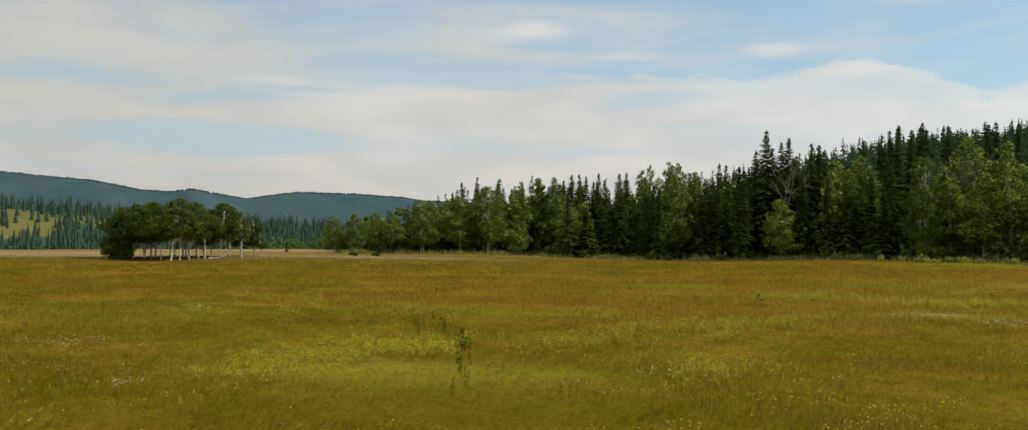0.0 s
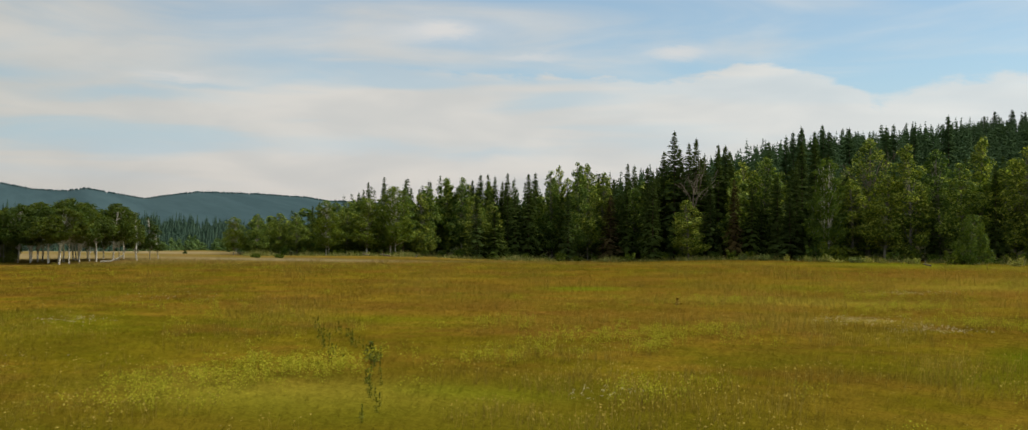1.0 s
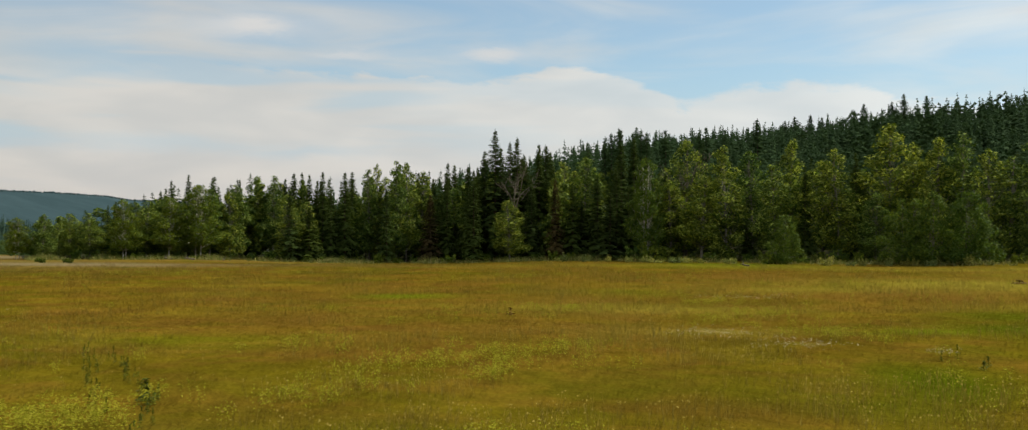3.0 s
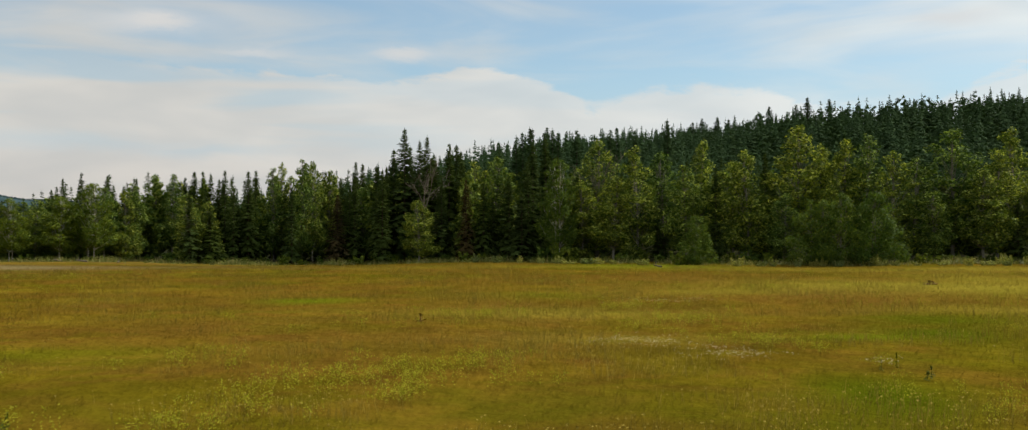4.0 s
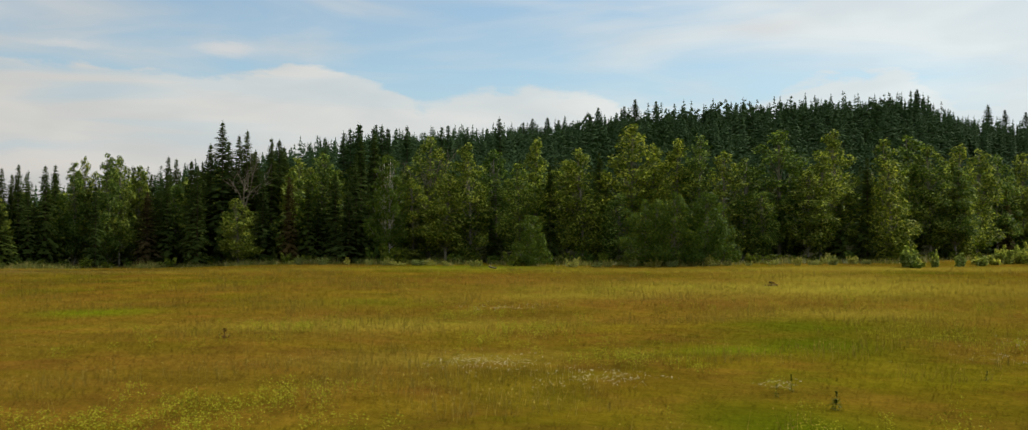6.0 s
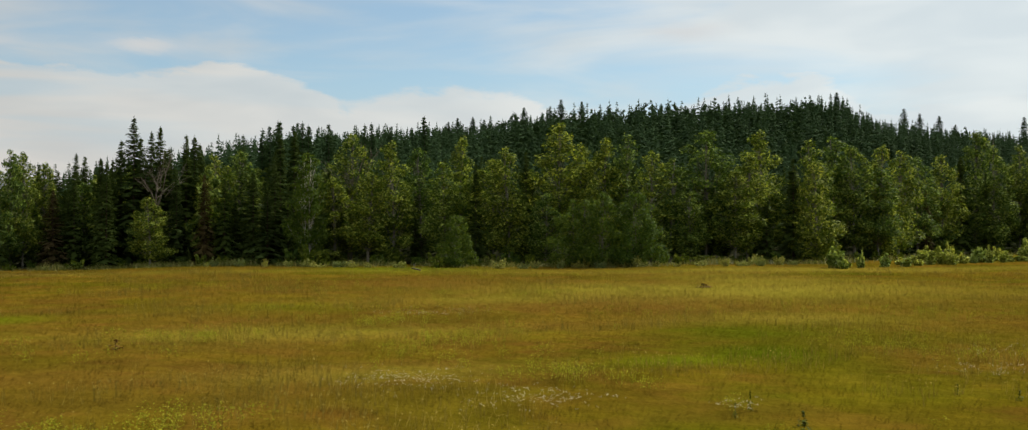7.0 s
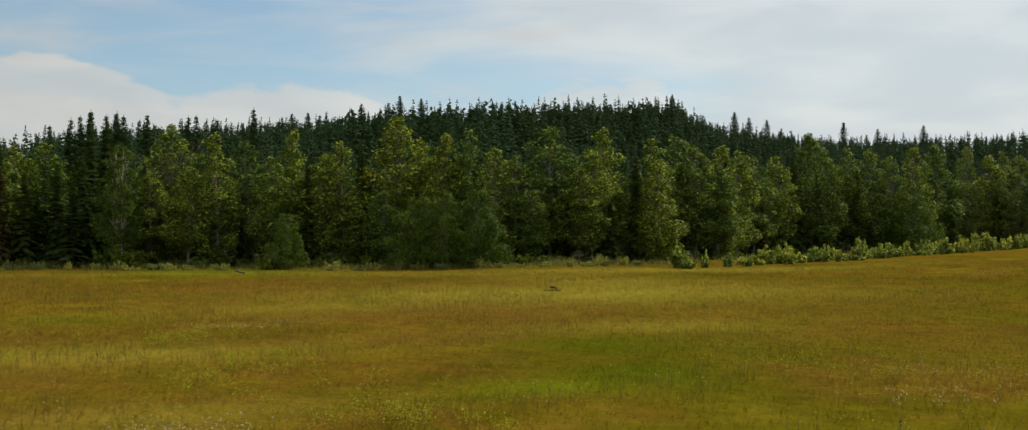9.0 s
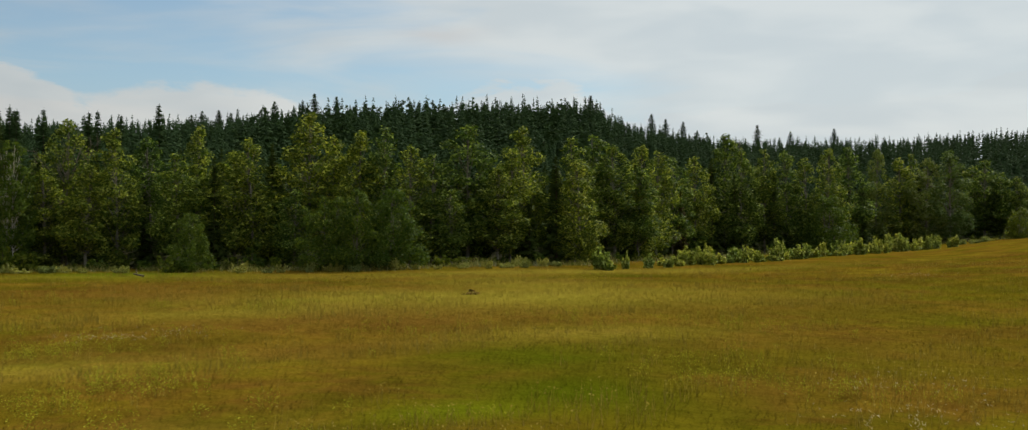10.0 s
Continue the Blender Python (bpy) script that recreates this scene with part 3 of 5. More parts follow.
def spruce_shape(seed, needles=SPRUCE_NEEDLE, taper=0.74):
    rng = np.random.RandomState(seed)
    h, r = 16.0, 2.6
    v, f = spruce_crown(h, r, rng, foot=rng.uniform(0.03, 0.10), droop=rng.uniform(0.35, 0.6), taper=taper)
    tv, tf = tube([(0, 0, 0), (0.03, 0, 6), (0, 0.04, 15)], [0.19, 0.13, 0.03], 8)
    return mesh_from("spruce_crown", v, f, [needles]), mesh_from("spruce_trunk", tv, tf, [SPRUCE_BARK], smooth=True)


def aspen_shape(seed, bark=PALE_BARK, leaf=ASPEN_LEAF, h=16.0, r=3.2, **more):
    rng = np.random.RandomState(seed)
    boles, limbs, crown = broadleaf(h, r, rng, **more)
    wood = mesh_from("aspen_trunk", *boles, [bark], smooth=True), mesh_from("aspen_limbs", *limbs, [bark], smooth=True)
    return mesh_from("aspen_crown", *crown, [leaf]), wood


ASPENS_1 = [(-102.3, 149.7, 6.5, 3), (-99.1, 150.5, 7.1, 3), (-96.7, 154, 7.2, 3.2), (-94.7, 156.1, 7.3, 3), (-88.2, 155.9, 9.4, 4.1), (-88, 161.1, 9.5, 3.9), (-83.8, 159.5, 9.8, 4.3), (-79.7, 162.7, 12, 5), (-77.7, 171.3, 12.5, 4.3), (-76.8, 178.4, 14.3, 4.2), (-73.5, 177.7, 14.3, 3.2), (-67.3, 169.4, 10.5, 5.3), (-62.3, 181.7, 10.6, 3), (-58, 183.5, 15.7, 4.1), (-57.1, 185.3, 16.7, 2.9), (-51.8, 179.1, 16.9, 4), (-50.5, 180.8, 16.6, 3.6), (-51.9, 179.6, 10.4, 3), (-42.1, 181.7, 12, 3), (-30.1, 167.4, 9.4, 3.4)]
ASPENS_2 = [(-22.8, 176.3, 16.1, 4.5), (-19.2, 176.2, 16.9, 5.1), (-8.4, 156.4, 14.8, 3.6), (-2.8, 161.9, 18.2, 4.7), (-0.7, 154.9, 12.3, 3.9), (2.7, 155.3, 16.5, 4.3), (6.7, 161.4, 16.4, 3.2), (9.1, 151.8, 13.6, 3.8), (11.6, 158.9, 17.8, 4.6), (17.1, 149.7, 15.6, 4.3), (15.3, 152.1, 14.1, 3), (24.1, 152.1, 18.9, 5.9), (27.1, 153.4, 16.4, 3.6), (29.9, 150.4, 17, 3.9), (32.4, 149.7, 17.4, 3.2), (35.1, 146.9, 15, 4.4), (37.9, 147.9, 14.2, 3.5), (44, 151.4, 18.2, 7.3), (46.3, 146.9, 12.5, 3.6), (52.9, 153.5, 18.5, 5.3)]
ASPENS_3 = [(48.9, 149.2, 15.2, 3.7), (60.8, 154.9, 17.5, 4.9), (57.9, 147.6, 13.8, 2.8), (67.2, 161.4, 18.7, 6.2), (68, 157.1, 16.8, 5.1), (71.7, 157.1, 13.6, 3.1), (-5, 157.9, 11.7, 3.6), (21.3, 146.7, 9.4, 3.4), (39.6, 145, 9.4, 3.5), (73.3, 159.3, 17.3, 4.4), (81.1, 168, 17.3, 5.1), (88.8, 175.8, 17, 4.4), (96, 180.2, 17.6, 4.6), (108.1, 189.3, 22.8, 6.2), (107.6, 183.4, 19.9, 4.8), (114.6, 186.2, 20.1, 5), (120.4, 187.1, 20, 5.6), (124.2, 186.2, 18.8, 4.6), (131, 188.6, 20.8, 4.7), (149.4, 204, 22.9, 6.4)]
ASPENS_4 = [(165.4, 214.1, 23.9, 5.4), (171.3, 212.8, 22, 7), (177.9, 215.7, 23.2, 4.9), (173.3, 207, 21.4, 7.9), (177.6, 204.3, 23, 8.9), (192.4, 208.6, 21.5, 8.4), (197.3, 207.6, 18.5, 6.8), (193.5, 212.6, 20.3, 6.8), (196.6, 203.3, 17.5, 6.7), (-104.4, 155.8, 4.4, 4.1), (-100.1, 156.4, 5.7, 3.7), (-101.6, 156.3, 4.9, 3.3), (-97.2, 154.9, 5.4, 3.8), (-97.9, 158.3, 6, 4.1), (-94.4, 158.1, 5.1, 3.3), (-96.8, 160, 6.5, 4.1), (-93.2, 160.4, 4.9, 4.1), (-89.8, 162.8, 7.7, 3.9), (-86.7, 162.7, 7.5, 4.2), (-90.5, 165.6, 8.1, 3.4)]
ASPENS_5 = [(-86.6, 164.8, 8.2, 3.8), (-85, 165.4, 8.5, 3.5), (-81.5, 164.7, 8.5, 3.7), (-81.9, 166.4, 9.6, 3.2), (-77.5, 169.2, 11.2, 4), (-79.4, 176.8, 11.7, 3.2), (-76.2, 178.1, 11.4, 4), (-79.3, 185.2, 12.9, 3.6), (-74.9, 184.6, 13.3, 3.9), (-75.8, 184.2, 13.4, 4.1), (-72.2, 182.4, 12.5, 4.1), (-69, 176.1, 8.8, 3.5), (-65.7, 173.5, 9.6, 3.3), (-64.5, 188.7, 9.5, 3.2), (-59.7, 187.1, 9.2, 3.4), (-60, 189.9, 14.2, 3.6), (-56.7, 190.2, 14.8, 3.7), (-59.5, 189.3, 14.7, 4.1), (-55, 191.6, 15.7, 3.6), (-53.2, 185.6, 15.6, 3.7)]
ASPENS_6 = [(-49.2, 185.6, 14.5, 3.7), (-52.4, 186.9, 15, 3.5), (-48.7, 184.8, 15.2, 4.2), (-54.4, 185.3, 8.8, 3.5), (-50.6, 184.1, 8.3, 4.1), (-43.8, 188, 10, 3.9), (-40, 187.9, 10.6, 3.9), (-31.7, 172.6, 7.4, 3.9), (-28.5, 174.2, 7.6, 3.8), (-24, 181.7, 14.9, 3.9), (-21, 182.7, 14.3, 4), (-20.9, 182, 14.9, 4), (-17.5, 182.7, 14.7, 3.9)]
ASPENS_7 = [(-86.5, 165, 10.2, 5), (-83, 167, 10.8, 5), (-80.5, 168, 11.6, 5), (-91, 163, 9.2, 5)]
ASPENS = ASPENS_1 + ASPENS_2 + ASPENS_3 + ASPENS_4 + ASPENS_5 + ASPENS_6 + ASPENS_7
SPRUCES_1 = [(-94.9, 161.5, 8.6, 2.6), (-94.9, 163.8, 9.3, 2.4), (-94.8, 182.2, 13.7, 2.1), (-93.2, 177.2, 12, 1.8), (-96.3, 181.1, 11.7, 1.8), (-85.6, 170.6, 14, 2.9), (-84.1, 176.5, 13.8, 2.2), (-83.3, 177.1, 12.2, 2), (-78.6, 175.4, 13.3, 2.4), (-73.1, 182.2, 13.7, 2), (-71.7, 182.8, 14.8, 2.2), (-71.1, 185.2, 15, 2), (-68.5, 181.9, 14.4, 2.2), (-67.9, 184.3, 13.5, 1.7), (-66.3, 182.7, 15, 2.2), (-63.6, 168.8, 8.2, 4.6), (-60.4, 177.4, 14.5, 3.6), (-64, 192.1, 15.5, 1.8), (-49.8, 186.2, 14.9, 2.4), (-47.9, 189.7, 14, 2.2)]
SPRUCES_2 = [(-44.2, 185.3, 16.5, 2.6), (-44.3, 191, 16.5, 2.2), (-39.2, 178.8, 15.4, 3), (-36.6, 180.1, 18.1, 2.3), (-34.3, 177.6, 21.4, 3.9), (-31.7, 177, 19.2, 3), (-30.7, 178.4, 20.1, 3), (-27.3, 180.4, 19.1, 2.8), (-26.6, 183.8, 19.2, 2.1), (-26.2, 187.3, 18.3, 1.9), (-30, 181.7, 17.2, 2.3), (-36.9, 174.5, 13.6, 3.4), (-27.1, 170.2, 12.7, 3.9), (-20.2, 167.4, 11.9, 3.6), (-16.1, 164.9, 12.7, 4.2), (-12.8, 170.4, 18, 3.7), (-11, 173.2, 19.2, 3.3), (-24.4, 162.4, 2.2, 1.7), (-10.5, 152.6, 1.2, 1), (-5.8, 160.2, 12.7, 4.1)]
# the last six are added to darken gaps that only understory shade fills
SPRUCES_3 = [(-13.8, 159.6, 10, 5.1), (13, 151.5, 13.1, 3.2), (19.9, 153.2, 15, 2.7), (55.2, 148.9, 14.1, 4.1), (0.6, 160.4, 12.8, 3.7), (51.1, 148, 8.7, 3.7), (102.5, 185.1, 17.5, 3.6), (151.4, 202.4, 15.2, 5), (176.1, 212.2, 18.4, 5.8), (115.8, 185, 15.5, 4.5), (105.9, 183, 14.5, 4.3), (-62.3, 175.7, 11.6, 3.6), (-51.9, 173.6, 11.4, 3.6), (-42.1, 175.7, 13, 3.6), (-13, 162, 13.5, 3.6), (-4, 165, 12.5, 3.4), (6, 162.5, 12.5, 3.6), (14.5, 160, 12, 3.6), (22, 160, 12.5, 3.6), (43.5, 157.5, 12, 3.4)]
# first, and fourth to ninth: added behind aspens as dark filling for shade
SPRUCES_4 = [(66, 161, 12, 3.4), (-36, 168, 14, 3.8), (-66, 166.5, 11, 3.4), (53, 156.8, 12.5, 3.4), (59.5, 159, 13, 3.6), (69, 166, 13, 3.8), (75, 166, 12, 3.4), (83, 171, 13, 3.6), (90, 178, 13, 3.6), (-93.2, 167.3, 6.1, 3.4), (-94.8, 166.9, 6.1, 3.4), (-93.2, 186.4, 10.8, 3.4), (-92.4, 182.3, 10.2, 3.4), (-95.3, 185.6, 8.9, 3.4), (-85.9, 175.3, 11, 3.4), (-83.6, 181.5, 12.2, 3.4), (-84.5, 181.1, 9.4, 3.4), (-79.6, 180.3, 10.5, 3.4), (-74.7, 186.4, 11.7, 3.4), (-73.3, 185.8, 12.7, 3.4)]
SPRUCES_5 = [(-72.2, 188.4, 13.4, 3.4), (-68.6, 185.7, 11.7, 3.4), (-67.6, 187.6, 10.2, 3.4), (-68.1, 186.6, 12.9, 3.4), (-63.9, 171.7, 5, 3.4), (-60.9, 180, 11.8, 3.4), (-65.5, 196.5, 13.3, 3.4), (-49.5, 192.1, 11.8, 3.4), (-48.2, 195, 11.2, 3.4), (-44.7, 188.3, 13.8, 3.4), (-44.1, 196.9, 13.1, 3.4), (-38.8, 182.5, 12.1, 3.4), (-38.4, 183, 15.5, 3.4), (-33.9, 180.6, 18.6, 3.4), (-30.3, 180.8, 16.8, 3.4), (-31.7, 181.9, 16.7, 3.4), (-27.7, 186.3, 15.8, 3.4), (-26.3, 187.2, 15.7, 3.4), (-26.2, 191.3, 16.2, 3.4), (-28.3, 185.9, 15.1, 3.4)]
SPRUCES_6 = [(-37, 177.4, 10.9, 3.4), (-27.3, 173.7, 9.6, 3.4), (-19, 169.9, 9.3, 3.4), (-16.9, 170.7, 9.6, 3.4), (-13.7, 173.8, 16.2, 3.4), (-9.2, 176.7, 16.5, 3.4), (-14.5, 164, 7.8, 3.4), (-63, 180.1, 9.2, 3.4), (-52.4, 178.7, 8.7, 3.4), (-43.8, 179.1, 10.6, 3.4), (-11.5, 165.6, 10.9, 3.4), (-37.7, 173.2, 11.6, 3.4), (-65.7, 171.5, 8.2, 3.4)]
SPRUCES = SPRUCES_1 + SPRUCES_2 + SPRUCES_3 + SPRUCES_4 + SPRUCES_5 + SPRUCES_6
BROWN_SPRUCES_1 = [(-44.6, 174.3, 10.4, 4.5), (-22.9, 167.1, 12.4, 3.6), (90, 175.2, 11.1, 2.8)]
BROWN_SPRUCES = BROWN_SPRUCES_1
BARE_TREES_1 = [(-29.9, 169, 13.5, 4.8)]
BARE_TREES = BARE_TREES_1
YOUNG_ASPENS_1 = [(9.1, 139.1, 6.3, 3.2), (23.6, 137.8, 8.1, 4.5), (26.4, 136.9, 8.9, 4.8), (29.5, 135.9, 9, 4.8), (124.9, 180.7, 11, 6.8), (180.8, 188.1, 9.5, 4.6)]
YOUNG_ASPENS = YOUNG_ASPENS_1
HILL_SPRUCES_1 = [(-16.5, 185.1, 20.7, 0), (-13.7, 183.5, 21.7, 0), (-11.7, 185.1, 21.3, 0), (-10.4, 186.6, 22, 0), (-9.3, 182.3, 21, 0), (-6.4, 195.2, 22.7, 0), (-0.2, 213, 24.6, 0), (1.3, 222.6, 25.8, 0), (5.4, 231.3, 26.1, 0), (10.6, 209, 25.9, 0), (30.4, 368.1, 42.1, 0), (33, 363.1, 42.9, 0), (37.2, 355.2, 42.5, 0), (40.1, 349.3, 41, 0), (49.8, 330.1, 42.7, 0), (56, 320.3, 42.1, 0), (58.5, 316.1, 43.6, 0), (64.4, 314.7, 42.8, 0), (150.5, 328, 49.2, 0), (154.1, 331, 47, 0)]
HILL_SPRUCES_2 = [(157.7, 334.1, 45.3, 0), (204.5, 382, 51.5, 0), (219.9, 397.3, 51.5, 0), (234.4, 407.1, 52, 0), (243.5, 410.6, 49, 0), (279.8, 417.7, 53.4, 0), (292.4, 410.6, 50.2, 0), (304.4, 395.5, 50.7, 0), (-21, 201.7, 21.2, 0), (-16.8, 204.4, 23.1, 0), (-16.3, 218.6, 25.6, 0), (-17.2, 317.6, 35.7, 0)]
HILL_SPRUCES = HILL_SPRUCES_1 + HILL_SPRUCES_2


def build_forest_edge():
    rng = np.random.RandomState(11)
    spruces = Grove([spruce_shape(20 + s) for s in range(6)],
                    lambda s: plant("spruce_tree", [("trunk", s[1], ""), ("crown", s[0], "")], "tall dark green spruce of the forest edge and its added gap filling", "tree", "forest edge spruces"))
    for n, (x, y, top, wide) in enumerate(SPRUCES):
        tall = (top - ground_z(x, y)) / 16.0
        spruces.stand(n, x, y, rng.uniform(0, 360), max(0.5 * wide / 2.6, 0.98 * tall) * rng.uniform(0.9, 1.15), tall)
    spires = Grove([spruce_shape(26 + s, HILL_NEEDLE, 0.76) for s in range(3)],
                   lambda s: plant("spruce_tree", [("trunk", s[1], ""), ("crown", s[0], "")], "pointed dark spruce rising above the wooded hill", "tree", "hill spruces"))
    for n, (x, y, top, wide) in enumerate(HILL_SPRUCES):
        tall = (top - ground_z(x, y)) / 16.0
        spires.stand(n, x, y, rng.uniform(0, 360), 1.05 * tall if y < 260 else 1.7 * max(tall, 0.7), tall)
    browns = Grove([spruce_shape(31, BROWN_NEEDLE)],
                   lambda s: plant("dead_spruce", [("trunk", s[1], ""), ("crown", s[0], "")], "dead spruce with reddish brown needles", "tree", "dead spruces"))
    for n, (x, y, top, wide) in enumerate(BROWN_SPRUCES):
        tall = (top - ground_z(x, y)) / 16.0
        browns.stand(n, x, y, rng.uniform(0, 360), 1.2 * wide / 5.2, tall)
    aspens = Grove([aspen_shape(40 + s, low=0.07 + 0.05 * (s % 4), narrow=0.85 + 0.05 * (s % 3)) for s in range(7)],
                   lambda s: plant("aspen_tree", [("trunk", s[1], ""), ("crown", s[0], "")], "tall leafy aspen with a pale trunk at the forest edge", "tree", "forest edge aspens"))
    birches = Grove([aspen_shape(110 + s, bark=WHITE_BARK, leaf=YOUNG_LEAF, low=0.20, stems=2, lumps=90, leaves=9000, trunk=0.0042) for s in range(2)],
                    lambda s: plant("white_trunked_aspen", [("trunk", s[1], "white forked trunk"), ("crown", s[0], "")], "aspen with a bare white forked trunk at the forest edge", "tree", "white-trunked aspens"))
    silvers = Grove([aspen_shape(114, leaf=PALE_LEAF, low=0.10)],
                    lambda s: plant("silver_poplar", [("trunk", s[1], ""), ("crown", s[0], "")], "poplar whose turned leaves show pale silvery undersides", "tree", "silvery poplars"))
    for n, (x, y, top, wide) in enumerate(ASPENS):
        if n in (0, 4, 6, 7, 22):
            birches.stand(n, x, y, rng.uniform(0, 360), 1.35 * wide / 6.4 + 0.08, (top - ground_z(x, y)) / 16.0)
            continue
        if n in (60, 63, 64):
            silvers.stand(0, x, y, rng.uniform(0, 360), 1.25 * wide / 6.4 + 0.08, (top - ground_z(x, y)) / 16.0)
            continue
        tall = (top - ground_z(x, y)) / 16.0
        aspens.stand(n, x, y, rng.uniform(0, 360), min((1.2 if x < -45 else 1.5) * max(wide, 4.4 if x > -45 else 0) / 6.4 + 0.10, 1.3 * tall + 0.15), tall)
    young = Grove([aspen_shape(60 + s, leaf=YOUNG_LEAF, low=0.03, lumps=90, size=0.13, leaves=9000, stems=3, narrow=1.1, h=8.5, r=2.8) for s in range(3)],
                  lambda s: plant("young_aspen", [("trunk", s[1], ""), ("crown", s[0], "")], "bushy young aspen with dense green leaves in front of the forest", "tree", "young aspens"))
    for n, (x, y, top, wide) in enumerate(YOUNG_ASPENS):
        tall = (top - ground_z(x, y)) / 8.5
        young.stand(n, x, y, rng.uniform(0, 360), 1.2 * wide / 5.6, tall)


build_forest_edge()


# ---------------------------------------------------------------- woods behind the edge and on the hills
def scatter(templates, spots, name, mats, label, category):
    """Many plants in one mesh. spots: rows of x, y, height, width, turn, template."""
    verts, faces, base = [], [], 0
    for x, y, h, w, turn, n in spots:
        v, f = templates[int(n)]
        c, s = math.cos(turn), math.sin(turn)
        q = v * [w, w, h]
        q = np.stack([q[:, 0] * c - q[:, 1] * s + x, q[:, 0] * s + q[:, 1] * c + y, q[:, 2] + ground_z(x, y) - 0.1], 1)
        verts.append(q.astype(np.float32))
        faces.append(f + base)
        base += len(v)
    ob = new(name, mesh_from(name, np.vstack(verts), np.vstack(faces), mats))
    return tagged(ob, label, category, kind="stuff")


def unit(v, f, h, r):
    return v / [r, r, h], f


def build_woods():
    rng = np.random.RandomState(5)
    mid = [unit(*spruce_crown(14.0, 1.9, rng, step=0.8, branches=6, twigs=2, foot=0.06), 14.0, 1.9) for _ in range(5)]
    small = [unit(*spruce_crown(13.0, 2.0, rng, step=1.5, branches=6, twigs=1, foot=0.25, taper=0.85), 13.0, 2.0) for _ in range(5)]
    spots = []
    for row in range(6):
        a = -35.0
        while a < 51:
            d = edge_distance(a) + 9 + row * 7 + rng.uniform(-3, 3)
            x, y = HUB[0] + d * math.sin(radians(a)), HUB[1] + d * math.cos(radians(a))
            cap = np.interp(a, [-35, -32, -29, -25, -15, -5, 10, 30, 50], [7.0, 9.0, 12.5, 14.3, 16.0, 15.5, 13.5, 13.5, 13.5])
            spots.append((x, y, cap * rng.uniform(0.75, 1.05), rng.uniform(1.9, 2.6), rng.uniform(0, 6), rng.randint(5)))
            a += math.degrees(rng.uniform(3.2, 5.0) / d)
    light = []
    for _ in range(3):
        _, _, crown = broadleaf(13.0, 3.0, rng, low=0.12, lumps=30, leaves=1500, size=0.36)
        light.append((crown[0] / [3.0, 3.0, 13.0], crown[1]))
    leafy = [(x, y, h * 0.97, w * 1.35, t, n % 3) for k, (x, y, h, w, t, n) in enumerate(spots) if k % 4 == 0]
    spots = [s for k, s in enumerate(spots) if k % 4]
    scatter(light, leafy, "forest_interior_aspens", [ASPEN_LEAF], "leafy aspens standing among the spruces behind the edge", "woods")
    scatter(mid, spots, "forest_interior", [SPRUCE_NEEDLE], "dense dark spruce wood behind the forest edge", "woods")
    pine = []
    for _ in range(4):
        _, _, crown = broadleaf(12.0, 1.5, rng, low=0.35, lumps=16, leaves=300, size=0.36, lump=0.42)
        pine.append((crown[0] / [1.5, 1.5, 12.0], crown[1]))
    spots, tufted = [], []
    while len(spots) + len(tufted) < 5600:
        a = rng.uniform(-22, 52)
        lo, hi = edge_distance(a) + 52, np.interp(a, CREST_AZ, CREST_D) + 25
        if rng.uniform() > (hi - lo) / 300:
            continue
        d = hi - (hi - lo) * rng.uniform() ** 1.15
        x, y = HUB[0] + d * math.sin(radians(a)), HUB[1] + d * math.cos(radians(a))
        h = rng.uniform(9.8, 12.4) if rng.uniform() > 0.16 else rng.uniform(12.4, 14.6)
        if rng.uniform() < np.interp(a, [5, 12, 24, 28], [0.0, 0.3, 0.25, 0.05]):
            tufted.append((x, y, h * 0.98, rng.uniform(1.5, 2.1), rng.uniform(0, 6), rng.randint(4)))
        else:
            spots.append((x, y, h, rng.uniform(1.9, 2.9), rng.uniform(0, 6), rng.randint(5)))
    scatter(pine, tufted, "hill_pines", [HILL_NEEDLE], "dark pines with tufted crowns on the hill", "woods")
    scatter(small, spots, "hill_woods", [HILL_NEEDLE], "dark conifer wood covering the hill", "woods")
    # the wooded western slopes
    def skirts():
        """A far spruce: ragged skirts of boughs, one over the other."""
        verts, faces = [], []
        for n in range(8):
            q, z, r = len(verts), 0.05 + 0.115 * n, (1 - n / 8.2) ** 0.85
            verts.append((0, 0, min(1.0, z + 0.22)))
            verts += [(r * w * math.cos(1.047 * m + n), r * w * math.sin(1.047 * m + n), z - 0.03 * w) for m, w in enumerate(rng.uniform(0.45, 1.25, 6))]
            faces += [(q, q + 1 + m, q + 1 + (m + 1) % 6) for m in range(6)]
        return np.array(verts), np.array(faces)

    tiny = [skirts() for _ in range(5)]
    spots = []
    while len(spots) < 3600:
        a, d = rng.uniform(-56, -20), rng.uniform(450, 900)
        x, y = HUB[0] + d * math.sin(radians(a)), HUB[1] + d * math.cos(radians(a))
        if clearing(a, d) and rng.uniform() > 0.30 or a < -48 and d < 540 and rng.uniform() > 0.75:
            continue
        spots.append((x, y, rng.uniform(5.5, 9.5) if rng.uniform() > 0.18 else rng.uniform(9.5, 13.5), rng.uniform(1.1, 1.9), rng.uniform(0, 6), rng.randint(5)))
    cone = np.array([(math.cos(q) * r, math.sin(q) * r, z) for z, r in ((0.0, 1.0), (0.45, 0.75), (1.0, 0.02)) for q in np.arange(5) * 1.2566])
